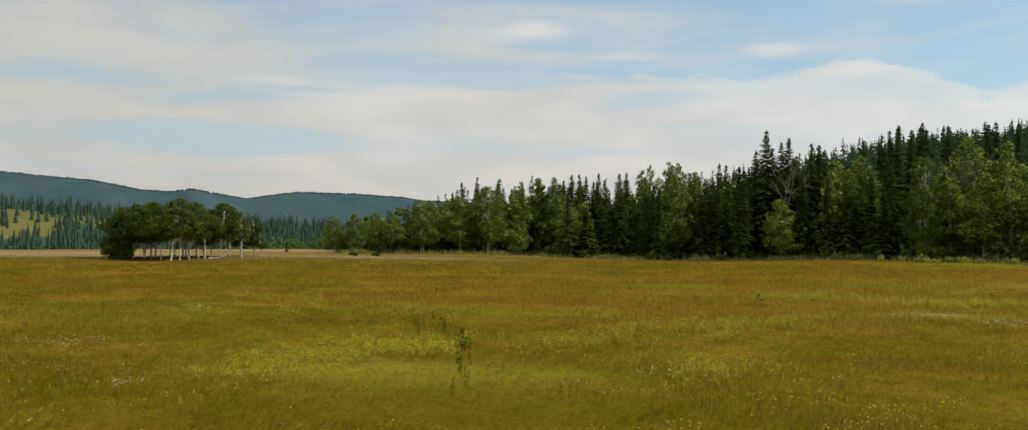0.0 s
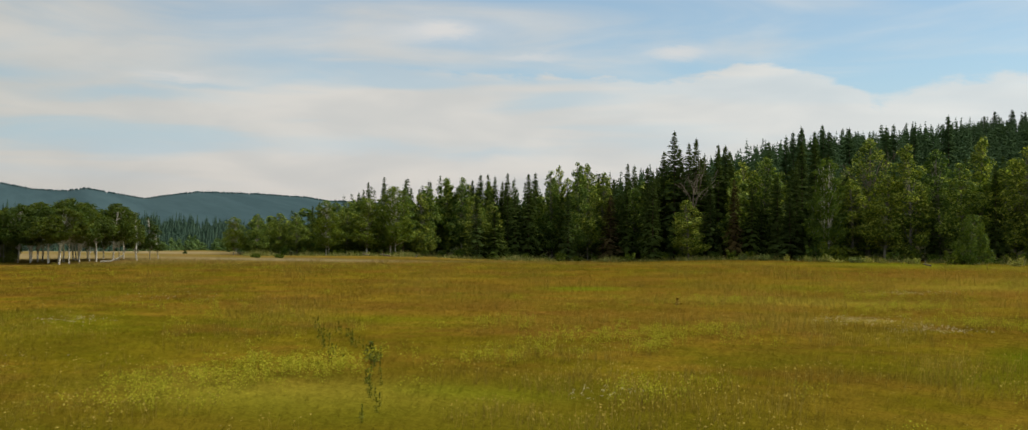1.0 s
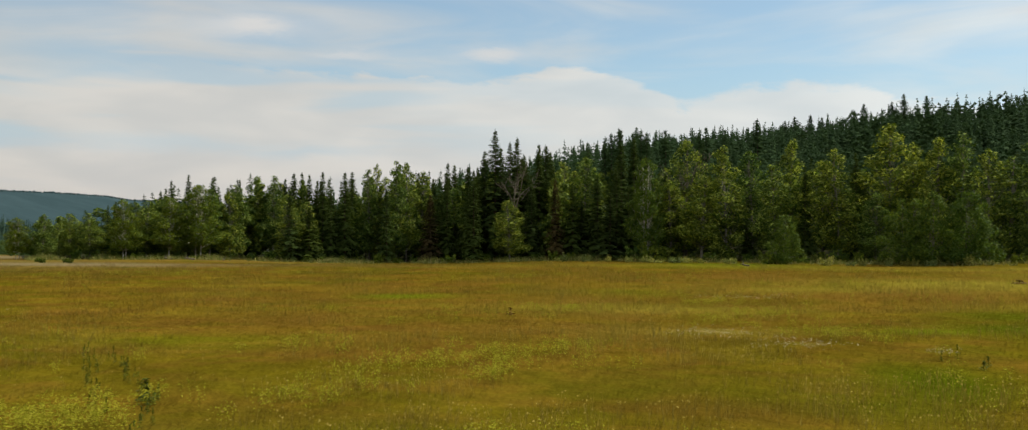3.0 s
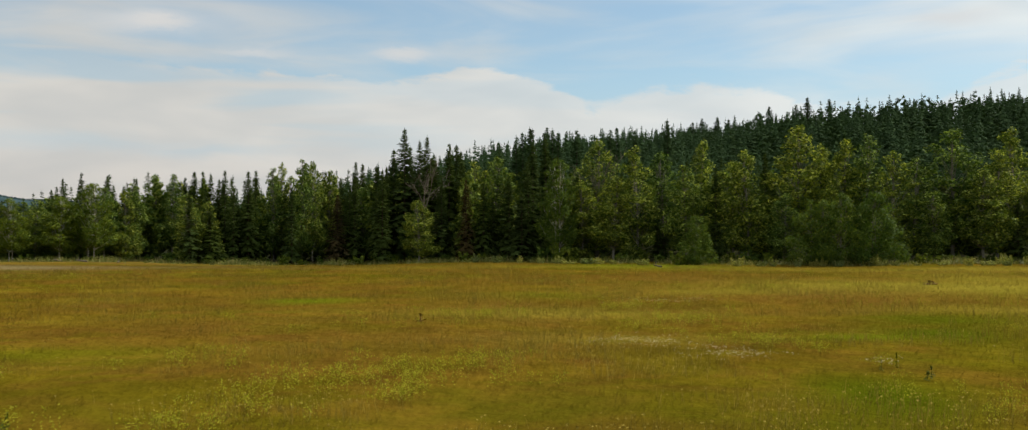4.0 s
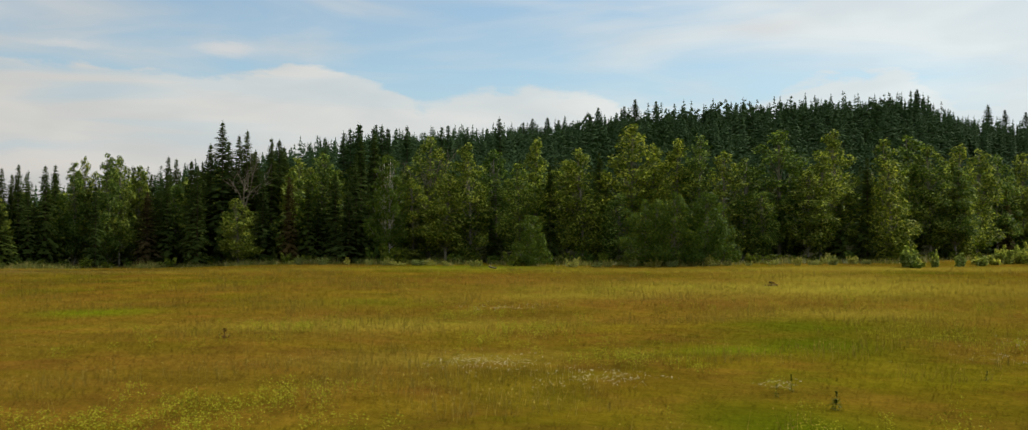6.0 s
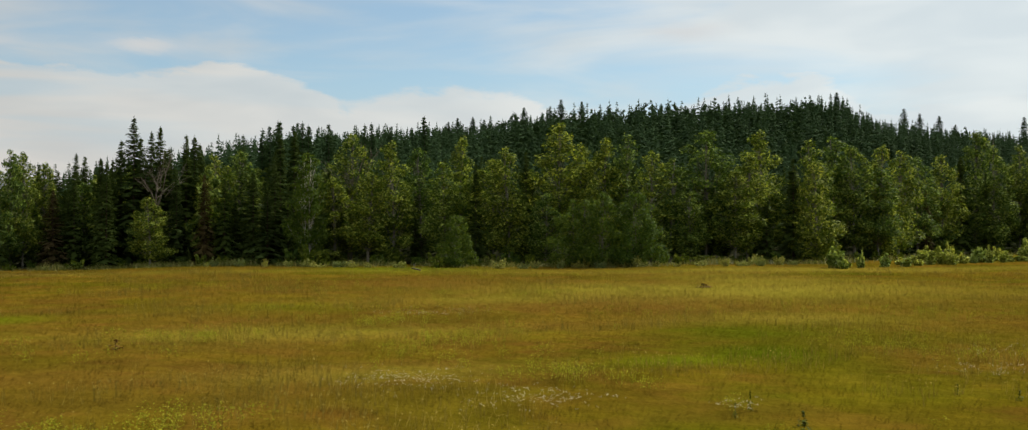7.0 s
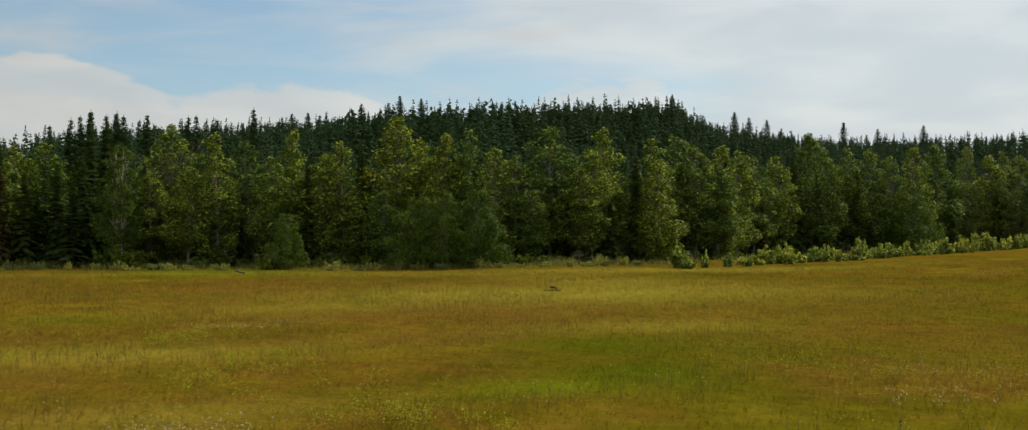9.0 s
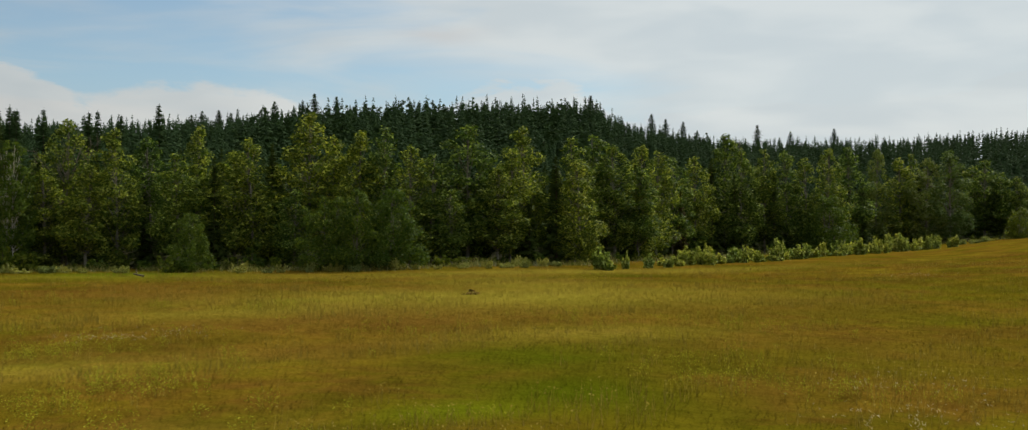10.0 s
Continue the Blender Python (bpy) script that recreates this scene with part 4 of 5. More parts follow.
    sides = np.array([(r * 5 + q, r * 5 + (q + 1) % 5, r * 5 + 5 + (q + 1) % 5) for r in range(2) for q in range(5)] + [(r * 5 + q, r * 5 + 5 + (q + 1) % 5, r * 5 + 5 + q) for r in range(2) for q in range(5)])
    far = []
    while len(far) < 2600:
        a, d = rng.uniform(-57, -26), rng.uniform(2480, 2850)
        far.append((HUB[0] + d * math.sin(radians(a)), HUB[1] + d * math.cos(radians(a)), rng.uniform(2.5, 5.5), rng.uniform(2.5, 4.5), rng.uniform(0, 6), 0))
    scatter([(cone, sides)], far, "distant_woods", [HAZED_DISTANT_NEEDLE], "distant woods on the horizon hills, blue-grey haze put into their colour", "woods")
    scatter(tiny, spots, "valley_woods", [HAZED_FAR_NEEDLE], "far conifer wood on the valley slopes, blue-green haze put into its colour", "woods")
    green = []
    for _ in range(110):
        a, d = rng.uniform(-40.5, -33.5), rng.uniform(370, 440)
        green.append((HUB[0] + d * math.sin(radians(a)), HUB[1] + d * math.cos(radians(a)), rng.uniform(5.0, 10.5) * (0.7 + 0.3 * (d - 370) / 70), rng.uniform(1.6, 3.2), rng.uniform(0, 6), rng.randint(3)))
    scatter(light, green, "valley_thicket", [THICKET_LEAF], "light green thicket on the valley floor", "shrubs")


build_woods()


# ---------------------------------------------------------------- grove in the meadow
GROVE = [(-97.7, 98.7, 6.9, 3.9), (-103.9, 107.1, 7.5, 4.2), (-100.2, 105.1, 7.7, 4.5), (-92.8, 98.2, 7.3, 4.0), (-89.6, 96.6, 7.1, 4.2),
         (-99.8, 109.8, 8.1, 4.6), (-96.6, 107.5, 7.7, 4.1), (-100.9, 113.7, 7.5, 4.1), (-97.5, 111.3, 7.4, 3.8), (-99.4, 115.0, 7.4, 3.8),
         (-93.3, 109.7, 7.7, 4.2), (-97.6, 116.6, 6.8, 3.0), (-96.3, 117.6, 6.2, 3.6), (-94.9, 118.7, 6.5, 3.4), (-94.1, 119.4, 5.0, 2.6),
         (-99.0, 103.0, 7.0, 4.2), (-104.0, 103.0, 7.2, 4.4), (-95.5, 103.5, 7.6, 4.2),
         (-91.2, 101.5, 7.3, 3.0), (-94.6, 100.2, 7.0, 3.2), (-97.0, 101.0, 7.4, 3.0), (-93.8, 106.0, 7.5, 3.0), (-101.0, 101.5, 6.9, 3.2), (-92.0, 112.5, 7.0, 2.6),
         (-90.5, 99.0, 7.0, 3.6), (-95.0, 105.5, 7.6, 3.8), (-97.8, 105.2, 7.8, 3.8), (-91.8, 105.0, 7.3, 3.4), (-94.8, 112.6, 7.4, 3.2), (-98.4, 108.8, 7.6, 3.6),
         (-96.0, 98.8, 6.9, 3.6), (-93.0, 103.4, 7.4, 3.6), (-95.8, 114.6, 7.0, 2.8), (-101.8, 104.6, 7.4, 3.8)]


def build_grove():
    rng = np.random.RandomState(23)
    trees = Grove([aspen_shape(80 + s, bark=WHITE_BARK, leaf=GROVE_LEAF, low=0.42 + 0.07 * (s % 3), lumps=80, leaves=6500, size=0.125, narrow=1.0, lean=0.16, trunk=0.0050 if s % 2 else 0.0074, lump=0.36, h=8.0, r=2.6) for s in range(5)],
                  lambda s: plant("aspen_tree", [("trunk", s[1], "slender white trunk"), ("crown", s[0], "")], "slender white-trunked aspen of a grove in the meadow", "tree", "meadow grove aspens"))
    thin = Grove([aspen_shape(85 + s, bark=WHITE_BARK, leaf=GROVE_LEAF, low=0.28, lumps=44, leaves=3000, size=0.11, narrow=0.9, lean=0.14, trunk=0.0065, lump=0.28, h=8.0, r=1.9) for s in range(3)],
                 lambda s: plant("aspen_tree", [("trunk", s[1], "slender white trunk"), ("crown", s[0], "")], "thin sparse-leaved aspen of a grove in the meadow", "tree", "meadow grove aspens"))
    for n, (x, y, top, wide) in enumerate(GROVE):
        (thin if n in (8, 9, 11, 12, 13, 14, 21, 23) else trees).stand(n, x, y, rng.uniform(0, 360), 1.25 * wide / 4.4, (top - ground_z(x, y)) / 8.0 * rng.uniform(0.86, 1.04))
    bush = Grove([aspen_shape(90, leaf=GROVE_LEAF, low=0.02, lumps=70, leaves=7000, size=0.13, stems=3, narrow=1.1, h=7.0, r=2.2)],
                 lambda s: plant("bushy_aspen", [("trunk", s[1], ""), ("crown", s[0], "")], "dark bushy aspen leafy down to the grass", "tree", "meadow grove thicket"))
    bush.stand(0, -98.6, 97.6, 10, 0.80, 0.86)
    bush.stand(0, -100.5, 99.0, 140, 0.72, 0.96)
    # fallen stem
    v, f = tube([(-1.4, 0, 0.12), (-0.3, 0.1, 0.16), (0.6, 0.2, 0.5), (1.3, 0.3, 0.95)], [0.10, 0.09, 0.07, 0.04], 7)
    v2, f2 = tube([(0.2, 0.15, 0.3), (0.9, -0.2, 0.35)], [0.05, 0.02], 5)
    log = new("fallen_aspen_stem", mesh_from("fallen_aspen_stem", *join([(v, f), (v2, f2)]), [WHITE_BARK], smooth=True))
    log.matrix_basis = pose(-88.9, 104.4, ground_z(-88.9, 104.4), 0, 0, 20)
    tagged(log, "fallen white aspen stem lying in the grass", "fallen stem")


build_grove()


# ---------------------------------------------------------------- dead trees, shrubs, logs
def bare_tree_shape(seed, h=13.0, spread=0.55):
    rng = np.random.RandomState(seed)
    wood = []

    def limb(p, way, length, thick, depth):
        mid = p + way * length * 0.5 + rng.normal(size=3) * length * 0.05
        tip = p + way * length + rng.normal(size=3) * length * 0.08
        wood.append(tube([p, mid, tip], [thick, thick * 0.75, thick * 0.45], 5 if depth else 8))
        if depth >= 3:
            return
        for _ in range(4 if depth < 2 else 3):
            t = rng.uniform(0.35, 1.0)
            q = p + (tip - p) * t
            turn = way + rng.normal(size=3) * spread + [0, 0, 0.15]
            limb(q, turn / np.linalg.norm(turn), length * rng.uniform(0.4, 0.6), thick * 0.5, depth + 1)

    wood.append(tube([(0, 0, 0), (0.1, 0, h * 0.3), (0.1, 0.1, h * 0.58)], [0.11, 0.09, 0.075], 8))
    for _ in range(5):
        a = rng.uniform(0, 6.28)
        w = np.array([math.cos(a) * 0.5, math.sin(a) * 0.5, 1.0])
        limb(np.array([0.1, 0.08, h * rng.uniform(0.45, 0.58)]), w / np.linalg.norm(w), h * rng.uniform(0.3, 0.42), 0.075, 1)
    return join(wood)


def build_dead_wood():
    bare = mesh_from("bare_branches", *bare_tree_shape(3), [GREY_WOOD], smooth=True)
    for x, y, top, turn in [(BARE_TREES[0][0], BARE_TREES[0][1] + 1.5, BARE_TREES[0][2] + 0.6, 30), (-3.2, 161.5, 14.5, 80)]:
        ob = new("dead_tree", bare)
        ob.matrix_basis = pose(x, y, ground_z(x, y) - 0.1, 0, 0, turn) @ Matrix.Scale((top - ground_z(x, y)) / 12.6, 4)
        tagged(ob, "leafless grey dead tree with forked branches", "tree", "dead bare trees")
    # a bare spruce pole standing over the eastern woods
    rng = np.random.RandomState(4)
    wood = [tube([(0, 0, 0), (0.1, 0, 9), (0.1, 0.1, 18)], [0.2, 0.14, 0.03], 6)]
    for n in range(26):
        z, a = 8 + 9.5 * n / 26, rng.uniform(0, 6.28)
        L = 1.6 * (18.5 - z) / 10 + 0.25
        wood.append(tube([(0.1, 0, z), (L * math.cos(a), L * math.sin(a), z - 0.2 * L)], [0.04, 0.015], 4))
    pole = new("dead_spruce_pole", mesh_from("dead_spruce_pole", *join(wood), [GREY_WOOD]))
    pole.matrix_basis = pose(118.5, 200, ground_z(118.5, 200), 1, 0, 0) @ Matrix.Scale(1.22, 4)
    tagged(pole, "bare dead spruce with short broken twigs", "tree")
    # logs and broken stems at the forest foot
    for x, y, turn, long in [(3.6, 125.2, 75, 0.9), (-76.5, 153, 115, 1.5), (-72, 155, 20, 1.2), (-80, 153, 150, 1.3), (168, 188, 60, 5.0)]:
        v, f = tube([(0, -long / 2, 0.14), (0.05, 0, 0.22), (0, long / 2, 0.34)], [0.06 + 0.037 * min(long, 3), 0.05 + 0.034 * min(long, 3), 0.04 + 0.017 * min(long, 3)], 9)
        b1, g1 = tube([(0, long * 0.2, 0.25), (0.35, long * 0.3, 0.75)], [0.05, 0.02], 5)
        ob = new("fallen_log", mesh_from("fallen_log", *join([(v, f), (b1, g1)]), [GREY_WOOD], smooth=True))
        ob.matrix_basis = pose(x, y, ground_z(x, y), 0, 0, turn)
        tagged(ob, "weathered grey fallen log in the grass", "log", "fallen logs")


build_dead_wood()


def shrub_shape(seed, leaf, h=2.2, r=1.0, leaves=620, size=0.19):
    """Many upright stems, each leafy along its length."""
    rng = np.random.RandomState(seed)
    wood, spots, ways = [], [], []
    stems = 13
    for s in range(stems):
        a, q = rng.uniform(0, 6.28), math.sqrt(rng.uniform()) * r
        top = np.array([q * math.cos(a), q * math.sin(a), h * rng.uniform(0.4, 1.08) * (1 - 0.3 * q / r)])
        foot = np.array([top[0] * 0.35, top[1] * 0.35, 0])
        wood.append(tube([foot, (foot + top) / 2 + rng.normal(size=3) * 0.06, top], [0.03, 0.022, 0.008], 5))
        n = leaves // stems
        t = rng.uniform(0.12, 1.03, n)
        way = rng.normal(size=(n, 3)) * [1, 1, 0.6]
        way /= np.linalg.norm(way, axis=1, keepdims=True)
        spots.append(foot + (top - foot) * t[:, None] + way * (0.06 + 0.36 * r * (1.08 - t))[:, None] * rng.uniform(0.3, 1, (n, 1)))
        ways.append(0.7 * way + [0, 0, 0.4] + 0.5 * rng.normal(size=(n, 3)))
    spots = np.vstack(spots)
    spots[:, 2] = np.maximum(spots[:, 2], 0.06)
    crown = leaves_at(spots, np.vstack(ways), size, rng)
    return mesh_from("shrub_leaves", *crown, [leaf]), mesh_from("shrub_stems", *join(wood), [SPRUCE_BARK])


def build_shrubs():
    rng = np.random.RandomState(31)
    poplars = Grove([shrub_shape(100 + s, SHRUB_LEAF) for s in range(5)],
                    lambda s: plant("poplar_shrub", [("stem", s[1], ""), ("foliage", s[0], "")], "light green poplar shrub with sunlit leaves at the meadow edge", "shrub", "row of shrubs"))
    line = [(51, 125.5), (54, 127), (65, 134), (87, 142.5), (104, 152), (121, 157), (134, 161)]
    px, py = np.array(line, float).T
    n = 0
    for s in np.concatenate([[0.0, 0.35, 1.0, 1.45, 1.6], np.arange(2.0, 3.55, 0.075), np.arange(3.75, 6.0, 0.10)]):
        for side in ((0, 1) if s > 2.0 else (0,)):
            x = float(np.interp(s, range(7), px)) + rng.uniform(-1.6, 1.6) - 1.4 * side
            y = float(np.interp(s, range(7), py)) + rng.uniform(-1.6, 1.6) + 2.6 * side
            poplars.stand(n, x, y, rng.uniform(0, 360), rng.uniform(0.5, 1.35), rng.choice([0.45, 0.6, 0.8, 1.0, 1.3]) * rng.uniform(0.8, 1.15))
            n += 1
    silver = Grove([shrub_shape(120 + s, SILVER_LEAF, h=1.4, r=1.3, leaves=700, size=0.12) for s in range(3)],
                   lambda s: plant("willow_shrub", [("stem", s[1], ""), ("foliage", s[0], "")], "low silvery willow shrub at the foot of the forest", "shrub", "silvery willow shrubs"))
    for a, b in [((-13, 145.5), (4, 138.5)), ((-21, 152), (-16, 150)), ((14, 136), (44, 132)), ((150, 176), (176, 190)), ((44, 138), (52, 138))]:
        long = math.hypot(b[0] - a[0], b[1] - a[1])
        for s in np.arange(0, long, 2.3):
            t = s / long
            silver.stand(n, a[0] + (b[0] - a[0]) * t + rng.uniform(-0.8, 0.8), a[1] + (b[1] - a[1]) * t + rng.uniform(-0.9, 0.9), rng.uniform(0, 360), rng.uniform(0.4, 1.0), rng.uniform(0.45, 1.05))
            n += 1
    dark = Grove([shrub_shape(140 + s, YOUNG_LEAF, h=1.5, r=1.0, leaves=420, size=0.18) for s in range(3)],
                 lambda s: plant("undergrowth_shrub", [("stem", s[1], ""), ("foliage", s[0], "")], "dark green undergrowth shrub among the forest edge trunks", "shrub", "undergrowth shrubs"))
    for a in np.arange(-34.5, 47, 1.0):
        d = edge_distance(a) + rng.uniform(-3.5, 3)
        x, y = HUB[0] + d * math.sin(radians(a)), HUB[1] + d * math.cos(radians(a))
        dark.stand(n, x, y, rng.uniform(0, 360), rng.uniform(0.7, 1.5), rng.uniform(0.5, 1.3))
        n += 1
    for x, y, w, h in [(-86.7, 132, 0.5, 0.5), (-84, 133, 0.45, 0.45), (-90, 136, 0.5, 0.5), (-82, 131, 0.5, 0.5), (7.3, 138.5, 1.3, 1.1), (49.5, 124, 0.8, 0.6), (-8.4, 153.6, 1.6, 2.0), (-6.6, 154.0, 1.5, 1.7), (-10.2, 154.4, 1.5, 1.8)]:
        dark.stand(n, x, y, rng.uniform(0, 360), w, h)
        n += 1
    saplings = Grove([spruce_shape(36)],
                     lambda s: plant("young_spruce", [("trunk", s[1], ""), ("crown", s[0], "")], "small young spruce standing alone", "tree", "young spruces"))
    for x, y, h in [(-115, 153, 2.2), (-110, 165, 3.0), (-96, 150, 2.5), (-118, 170, 2.5)]:
        saplings.stand(0, x, y, rng.uniform(0, 360), h / 16 * 1.4, h / 16)


build_shrubs()


# ---------------------------------------------------------------- meadow grass and flowers
def rooted(me, roots, tips):
    """Stores where each blade stands, and how near its end each vertex is."""
    layer = me.attributes.new("root", "FLOAT_VECTOR", "POINT")
    layer.data.foreach_set("vector", np.asarray(roots, np.float32).ravel())
    layer = me.attributes.new("tip", "FLOAT", "POINT")
    layer.data.foreach_set("value", np.asarray(tips, np.float32).ravel())


def sward(x, y):
    """How high the grass stands, about 1: knolls and hollows at three scales."""
    return np.clip(1.0 + 0.45 * waves(x, y, 9, 9) + 0.40 * waves(x, y, 3.1, 19) + 0.20 * waves(x, y, 1.3, 29), 0.45, 1.7)


def build_grass():
    """Knee-high grass in leaning tufts, each of a few blades."""
    rng = np.random.RandomState(8)
    tufts, blades = 230000, 2
    r = 11 + 140 * rng.uniform(size=tufts) ** 1.3
    a = np.radians(rng.uniform(-70, 58, tufts))
    x, y = -2 + r * np.sin(a), 5 + r * np.cos(a)
    az, d = polar(x, y)
    keep = d < edge_distance(az) + 1
    x, y, r = (np.repeat(q[keep], blades) for q in (x, y, r))
    n = len(x)
    way = np.repeat(rng.normal(0.6, 0.9, n // blades), blades) + rng.normal(0, 0.7, n)
    tall = np.repeat(rng.uniform(0.75, 1.2, n // blades), blades)
    root = np.stack([x, y, 0 * x], 1)
    x, y = x + rng.normal(size=n) * (0.05 + 0.0012 * r), y + rng.normal(size=n) * (0.05 + 0.0012 * r)
    h = np.clip(0.16 * tall * sward(x, y) * rng.uniform(0.75, 1.15, n), 0.06, 0.5)
    w = 0.0016 + 0.00013 * r
    turn, lean = rng.uniform(0, 6.28, n), rng.uniform(0.25, 1.1, n)
    foot = np.stack([x, y, terrain(x, y) - 0.02], 1)
    side = np.stack([np.cos(turn), np.sin(turn), 0 * turn], 1) * w[:, None]
    bend = np.stack([np.cos(way) * lean * h, np.sin(way) * lean * h, h], 1)
    verts = np.stack([foot - side, foot + side, foot + bend], 1).reshape(-1, 3)
    me = mesh_from("meadow_grass", verts, np.arange(3 * n).reshape(-1, 3), [GRASS])
    rooted(me, np.repeat(root, 3, 0), np.tile(np.array([0, 0, 1.0]), n))
    tagged(new("meadow_grass", me), "knee-high summer grass with brownish seed heads", "grass", kind="stuff")


build_grass()


def build_straw():
    """Pale seed heads on thin stalks over the green, in loose stands."""
    rng = np.random.RandomState(91)
    n = 120000
    r = 10 + 125 * rng.uniform(size=n) ** 1.15
    a = np.radians(rng.uniform(-66, 58, n))
    x, y = -2 + r * np.sin(a), 6 + r * np.cos(a)
    az, d = polar(x, y)
    keep = (waves(x, y, 15, 21) + 0.7 * waves(x, y, 5, 22) + 0.6 * waves(x, y, 1.7, 23) + rng.uniform(-0.2, 0.2, n) > 0.22) & (d < edge_distance(az) - 1)
    x, y, r = x[keep], y[keep], r[keep]
    n = len(x)
    foot = np.stack([x, y, terrain(x, y)], 1)
    up = np.clip(rng.uniform(0.24, 0.42, n) * sward(x, y), 0.2, 0.8)
    top = foot + np.stack([rng.normal(size=n) * 0.06, rng.normal(size=n) * 0.06, up], 1)
    wide = np.stack([0.0030 + 0.00011 * r, 0 * r, 0 * r], 1)
    heads = small_leaves_at(top, rng.normal(size=(n, 3)) * 0.45 + [0, 0, 1.0], 0.026, rng)
    v, f = join([heads, (np.stack([foot - wide, foot + wide, top], 1).reshape(-1, 3), np.arange(3 * n).reshape(-1, 3))])
    tagged(new("grass_seed_heads", mesh_from("grass_seed_heads", v, f, [STRAW])), "pale dry grass seed heads in loose stands", "grass", kind="stuff")


build_straw()


def build_edge_herbs():
    """Taller rough grass and herbs along the foot of the forest."""
    rng = np.random.RandomState(77)
    n = 30000
    a = rng.uniform(-36, 49, n)
    d = edge_distance(a) + rng.normal(-4.0, 2.4, n)
    x, y = HUB[0] + d * np.sin(np.radians(a)), HUB[1] + d * np.cos(np.radians(a))
    clump = waves(x, y, 9, 12)
    keep = clump + rng.uniform(-0.35, 0.35, n) > 0.0
    x, y, clump = x[keep], y[keep], clump[keep]
    n = len(x)
    h = rng.uniform(0.35, 0.95, n) * (0.7 + 1.3 * np.clip(clump, 0, 1))
    turn, lean, head = rng.uniform(0, 6.28, n), rng.uniform(0.0, 0.6, n), rng.uniform(0, 6.28, n)
    foot = np.stack([x, y, terrain(x, y) - 0.02], 1)
    side = np.stack([np.cos(turn), np.sin(turn), 0 * turn], 1) * rng.uniform(0.03, 0.07, (n, 1))
    tip = foot + np.stack([np.cos(head) * lean * h, np.sin(head) * lean * h, h], 1)
    verts = np.stack([foot - side, foot + side, tip], 1).reshape(-1, 3)
    tagged(new("edge_herbs", mesh_from("edge_herbs", verts, np.arange(3 * n).reshape(-1, 3), [HERB])), "rough green herbs and tall grass along the forest foot", "grass", kind="stuff")


build_edge_herbs()


def build_flowers(name, rows, mat, size, height, label, seed):
    """Flower heads on thin stalks, thick in the middle of each patch. rows: x, y, half length, half width, count."""
    plenty, loose = (1.6, 0.5) if mat is WHITE_PETAL else (1.7, 1.2)
    levels = (1.0, 1.0, 0.97) if mat is WHITE_PETAL else (1.0, 0.97, 0.9, 0.78, 0.6, 0.4)
    rng = np.random.RandomState(seed)
    pieces, green = [], []
    for x, y, a, b, count in rows:
        count = int(count * plenty)
        px, py = x + rng.normal(size=count) * a * loose, y + rng.normal(size=count) * b * loose
        if mat is GOLD_PETAL:
            # several stalks to each plant
            root = rng.randint(0, max(2, count // 9), count)
            px, py = px[root] + rng.normal(size=count) * 0.16, py[root] + rng.normal(size=count) * 0.16
        h = height * rng.uniform(0.8, 1.2, count) * (0.5 + 0.5 * sward(px, py))
        pz = terrain(px, py)
        top = np.stack([px, py, pz + h], 1)
        # clusters of small blossoms on each stalk
        for up in levels:
            spot = top - [0, 0, 1] * ((1 - up) * h)[:, None] + rng.normal(size=(count, 3)) * [size * 1.6, size * 1.6, size * 0.7]
            pieces.append(leaves_at(spot, rng.normal(size=(count, 3)) * 0.5 + ([0, 0, 1.0] if mat is WHITE_PETAL else [0.3, -0.5, 0.8]), size, rng))
        foot = np.stack([px, py, pz], 1)
        q = np.stack([foot + [0.002, 0, 0], foot - [0.002, 0, 0], top], 1).reshape(-1, 3)
        green.append((q, np.arange(3 * count).reshape(-1, 3)))
    heads = sum(len(f) for _, f in pieces)
    v, f = join(pieces + green)
    me = mesh_from(name, v, f, [mat, GRASS], (np.arange(len(f)) >= heads).astype(int))
    rooted(me, v * [1, 1, 0], np.full(len(v), 0.5))
    tagged(new(name, me), label, "flowers", kind="stuff")


WHITE_PATCHES = [(-29.5, 33, 1.6, 1.4, 60), (-24, 22, 2.4, 1.6, 80), (-16.2, 16.2, 0.5, 0.4, 16), (-6.7, 22.7, 0.9, 0.7, 25), (-2, 43.4, 1.8, 1.8, 150), (0.6, 40, 1.6, 1.2, 110),
                 (4.4, 38.4, 0.5, 0.4, 26), (12.9, 42, 2.5, 1.6, 60), (15.8, 45.8, 2.2, 2.0, 50), (0.6, 66.4, 3.0, 1.8, 110), (60, 91.6, 4, 2, 70), (-34, 45, 4, 3, 60), (38, 137, 9, 2, 40), (-16, 156, 5, 2, 30), (4, 141, 6, 2, 24)]
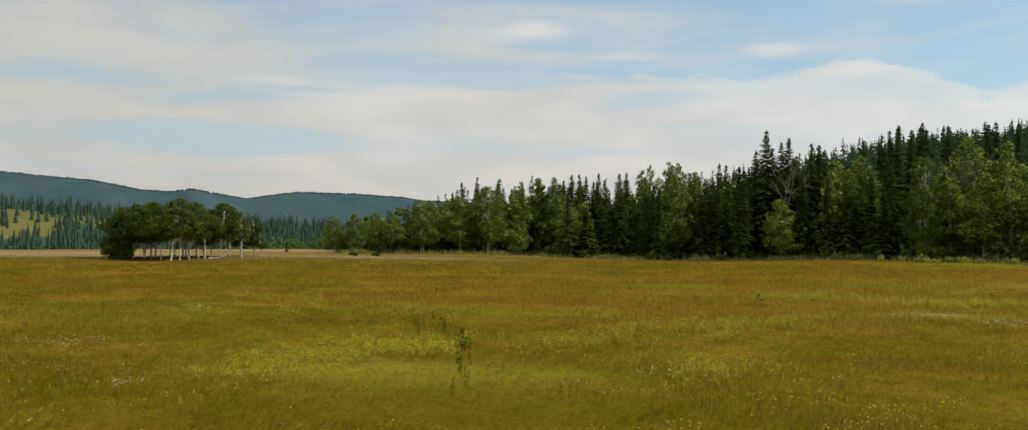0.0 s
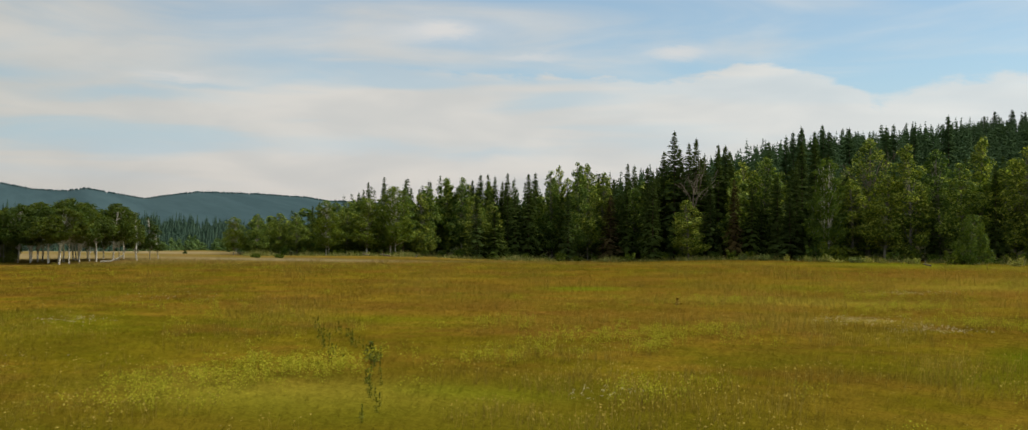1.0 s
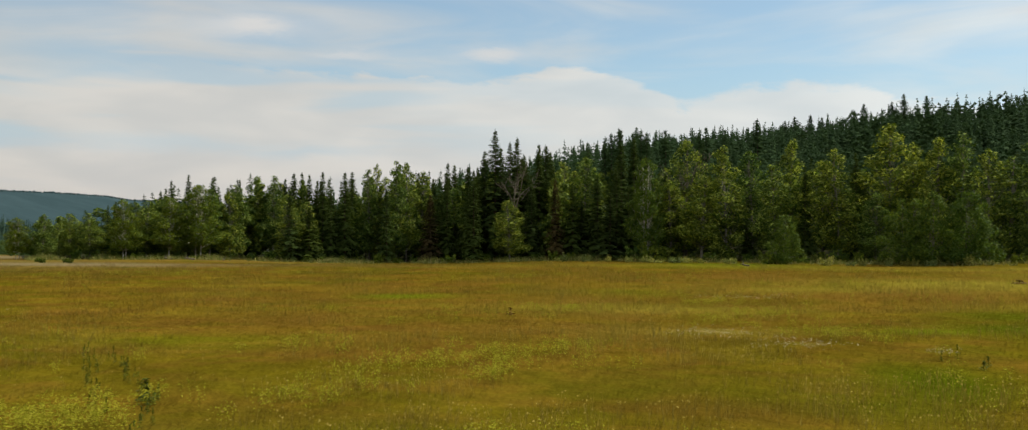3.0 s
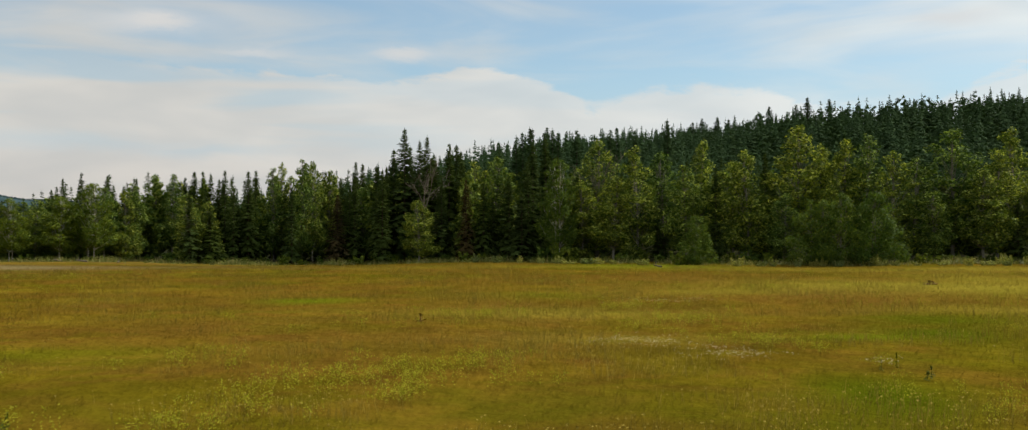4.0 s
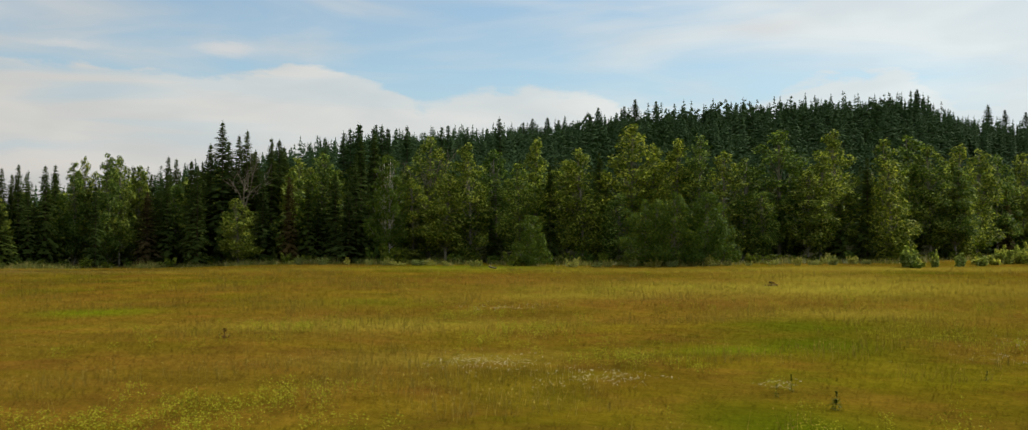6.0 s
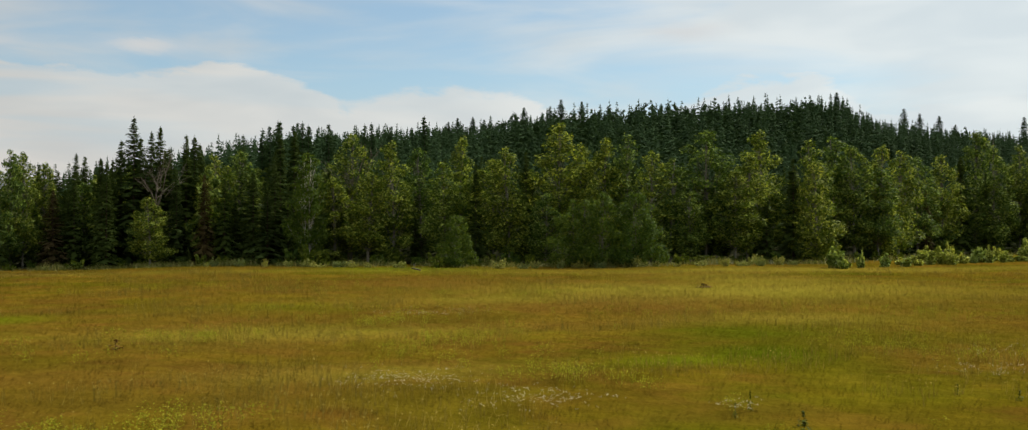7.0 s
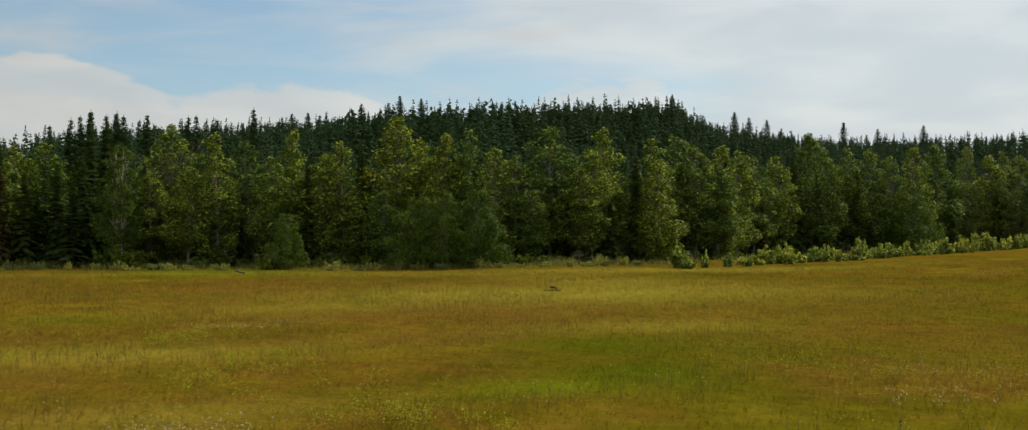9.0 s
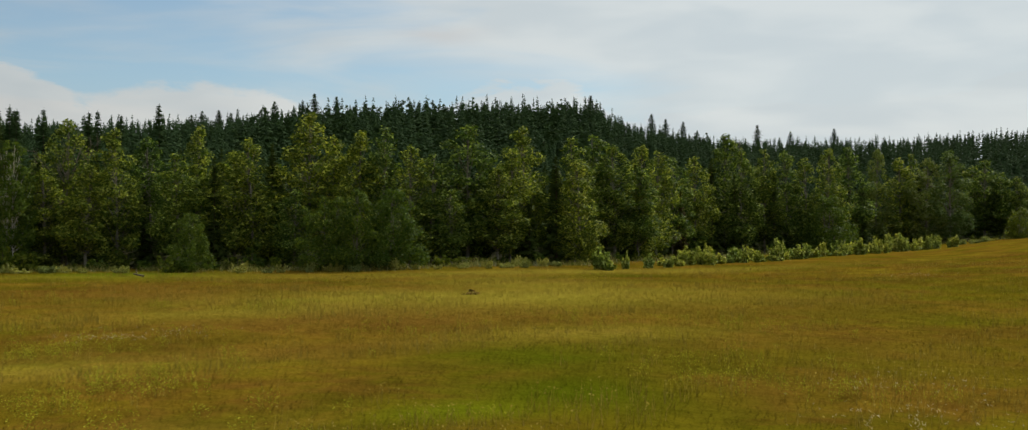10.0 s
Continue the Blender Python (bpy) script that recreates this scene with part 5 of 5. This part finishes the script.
GOLD_PATCHES = [(-2.1, 62.5, 0.6, 0.7, 66), (1.0, 54.3, 0.6, 0.7, 44), (-1.2, 51.1, 0.6, 0.7, 44), (14.7, 51.7, 1.0, 1.2, 132), (24.0, 60.6, 1.5, 1.8, 110), (14.3, 45.8, 0.6, 0.7, 88), (8.3, 80.6, 2.5, 3.1, 110), (17.8, 65.0, 1.1, 1.3, 88), (-15.2, 40.1, 0.7, 0.8, 66), (-10.2, 35.6, 0.6, 0.7, 66), (-8.3, 36.7, 0.6, 0.7, 88), (-6.5, 38.9, 0.6, 0.7, 88), (-9.9, 56.6, 1.6, 1.9, 88), (2.2, 43.7, 0.6, 0.7, 66), (-16.3, 25.0, 0.7, 0.9, 176), (-14.5, 25.3, 0.6, 0.7, 154),
                (-11.1, 29.0, 0.6, 0.7, 66), (-10.8, 32.8, 0.8, 1.0, 88), (-8.3, 34.0, 0.7, 0.9, 88), (-6.7, 35.9, 0.8, 1.0, 88), (-0.3, 53.5, 1.3, 1.6, 66), (-15.2, 23.8, 0.8, 0.9, 154), (-16.3, 22.1, 0.7, 0.8, 132), (-15.4, 19.4, 0.6, 0.7, 88), (-14.7, 27.7, 0.6, 0.7, 66), (-5.9, 24.1, 0.6, 0.7, 44), (-8.1, 56.8, 0.6, 0.7, 88), (-1.2, 65.5, 1.7, 2.1, 110), (0.6, 53.9, 0.7, 0.8, 66), (1.8, 44.7, 0.6, 0.7, 66), (22.1, 63.4, 1.3, 1.6, 88), (12.8, 48.5, 0.6, 0.7, 66)]
spread = np.random.RandomState(17)
for _ in range(60):
    far, way = 16 + 95 * spread.uniform(), radians(spread.uniform(-50, 48))
    GOLD_PATCHES.append((-2 + far * math.sin(way), 4 + far * math.cos(way), spread.uniform(0.8, 2.0) * (0.6 + far / 60), spread.uniform(0.6, 1.6) * (0.6 + far / 50), int(spread.uniform(10, 45) * (0.5 + far / 60))))
build_flowers("white_meadow_flowers", WHITE_PATCHES, WHITE_PETAL, 0.0135, 0.36, "small white yarrow heads scattered in patches over the grass", 51)
build_flowers("yellow_meadow_flowers", GOLD_PATCHES, GOLD_PETAL, 0.021, 0.40, "pale yellow-green flowering weeds in patches over the grass", 52)


def weed_shape(seed, h=0.9, leaves=40, leaf=WEED_LEAF):
    rng = np.random.RandomState(seed)
    stem = tube([(0, 0, 0), (0.02, 0.01, h * 0.5), (0.0, 0.03, h)], [0.012, 0.010, 0.006], 5)
    t = rng.uniform(0.05, 0.55, leaves)
    way = rng.normal(size=(leaves, 3)) * [1, 1, 0.35]
    way /= np.linalg.norm(way, axis=1, keepdims=True)
    spot = np.stack([0 * t, 0 * t, t * h], 1) + way * 0.13
    spike = np.stack([rng.normal(size=30) * 0.015, rng.normal(size=30) * 0.015, h * rng.uniform(0.7, 1.03, 30)], 1)
    blades = leaves_at(np.vstack([spot, spike]), np.vstack([way + [0, 0, 0.8], rng.normal(size=(30, 3))]), 0.05, rng)
    return mesh_from("weed_leaves", *blades, [leaf]), mesh_from("weed_stem", *stem, [leaf])


def build_weeds():
    rng = np.random.RandomState(61)
    weeds = Grove([weed_shape(70 + s) for s in range(4)],
                  lambda s: plant("dock_plant", [("stem", s[1], ""), ("foliage", s[0], "")], "tall dark green dock plant standing above the grass", "plant", "dock plants"))
    n = 0
    for path, step in (([(-21.9, 37.7), (-17.8, 31.3), (-15.1, 27.1)], 0.7), ([(-20.1, 36.3), (-17.1, 31.9), (-14.8, 28.8), (-12.5, 24.2), (-10.3, 19.7)], 0.6)):
        for p, q in zip(path, path[1:]):
            long = math.hypot(q[0] - p[0], q[1] - p[1])
            for s in np.arange(0, long, step):
                t = s / long
                weeds.stand(n, p[0] + (q[0] - p[0]) * t + rng.uniform(-0.2, 0.2), p[1] + (q[1] - p[1]) * t + rng.uniform(-0.2, 0.2), rng.uniform(0, 360), rng.uniform(0.3, 0.5), rng.uniform(0.32, 0.46))
                n += 1
    for x, y, w, h in [(5.0, 39.3, 0.4, 0.52), (4.4, 38.6, 0.4, 0.40), (5.4, 37.6, 0.7, 0.36), (5.1, 36.9, 0.9, 0.32), (10.5, 40.5, 0.4, 0.3),
                       (-15.0, 28.9, 1.6, 0.6), (-14.7, 28.4, 1.4, 0.5), (11.3, 39.4, 0.5, 0.3)]:
        weeds.stand(n, x, y, rng.uniform(0, 360), w, h)
        n += 1
    dry = Grove([weed_shape(78, leaf=DRY_LEAF)],
                lambda s: plant("dry_dock_plant", [("stem", s[1], ""), ("foliage", s[0], "")], "withered reddish brown dock plant in the grass", "plant", "withered dock plants"))
    for x, y, w, h in [(-11.0, 54.9, 1.6, 0.42), (21.1, 87.9, 3.4, 0.40), (21.4, 88.2, 3.2, 0.34)]:
        dry.stand(0, x, y, rng.uniform(0, 360), w, h)


build_weeds()
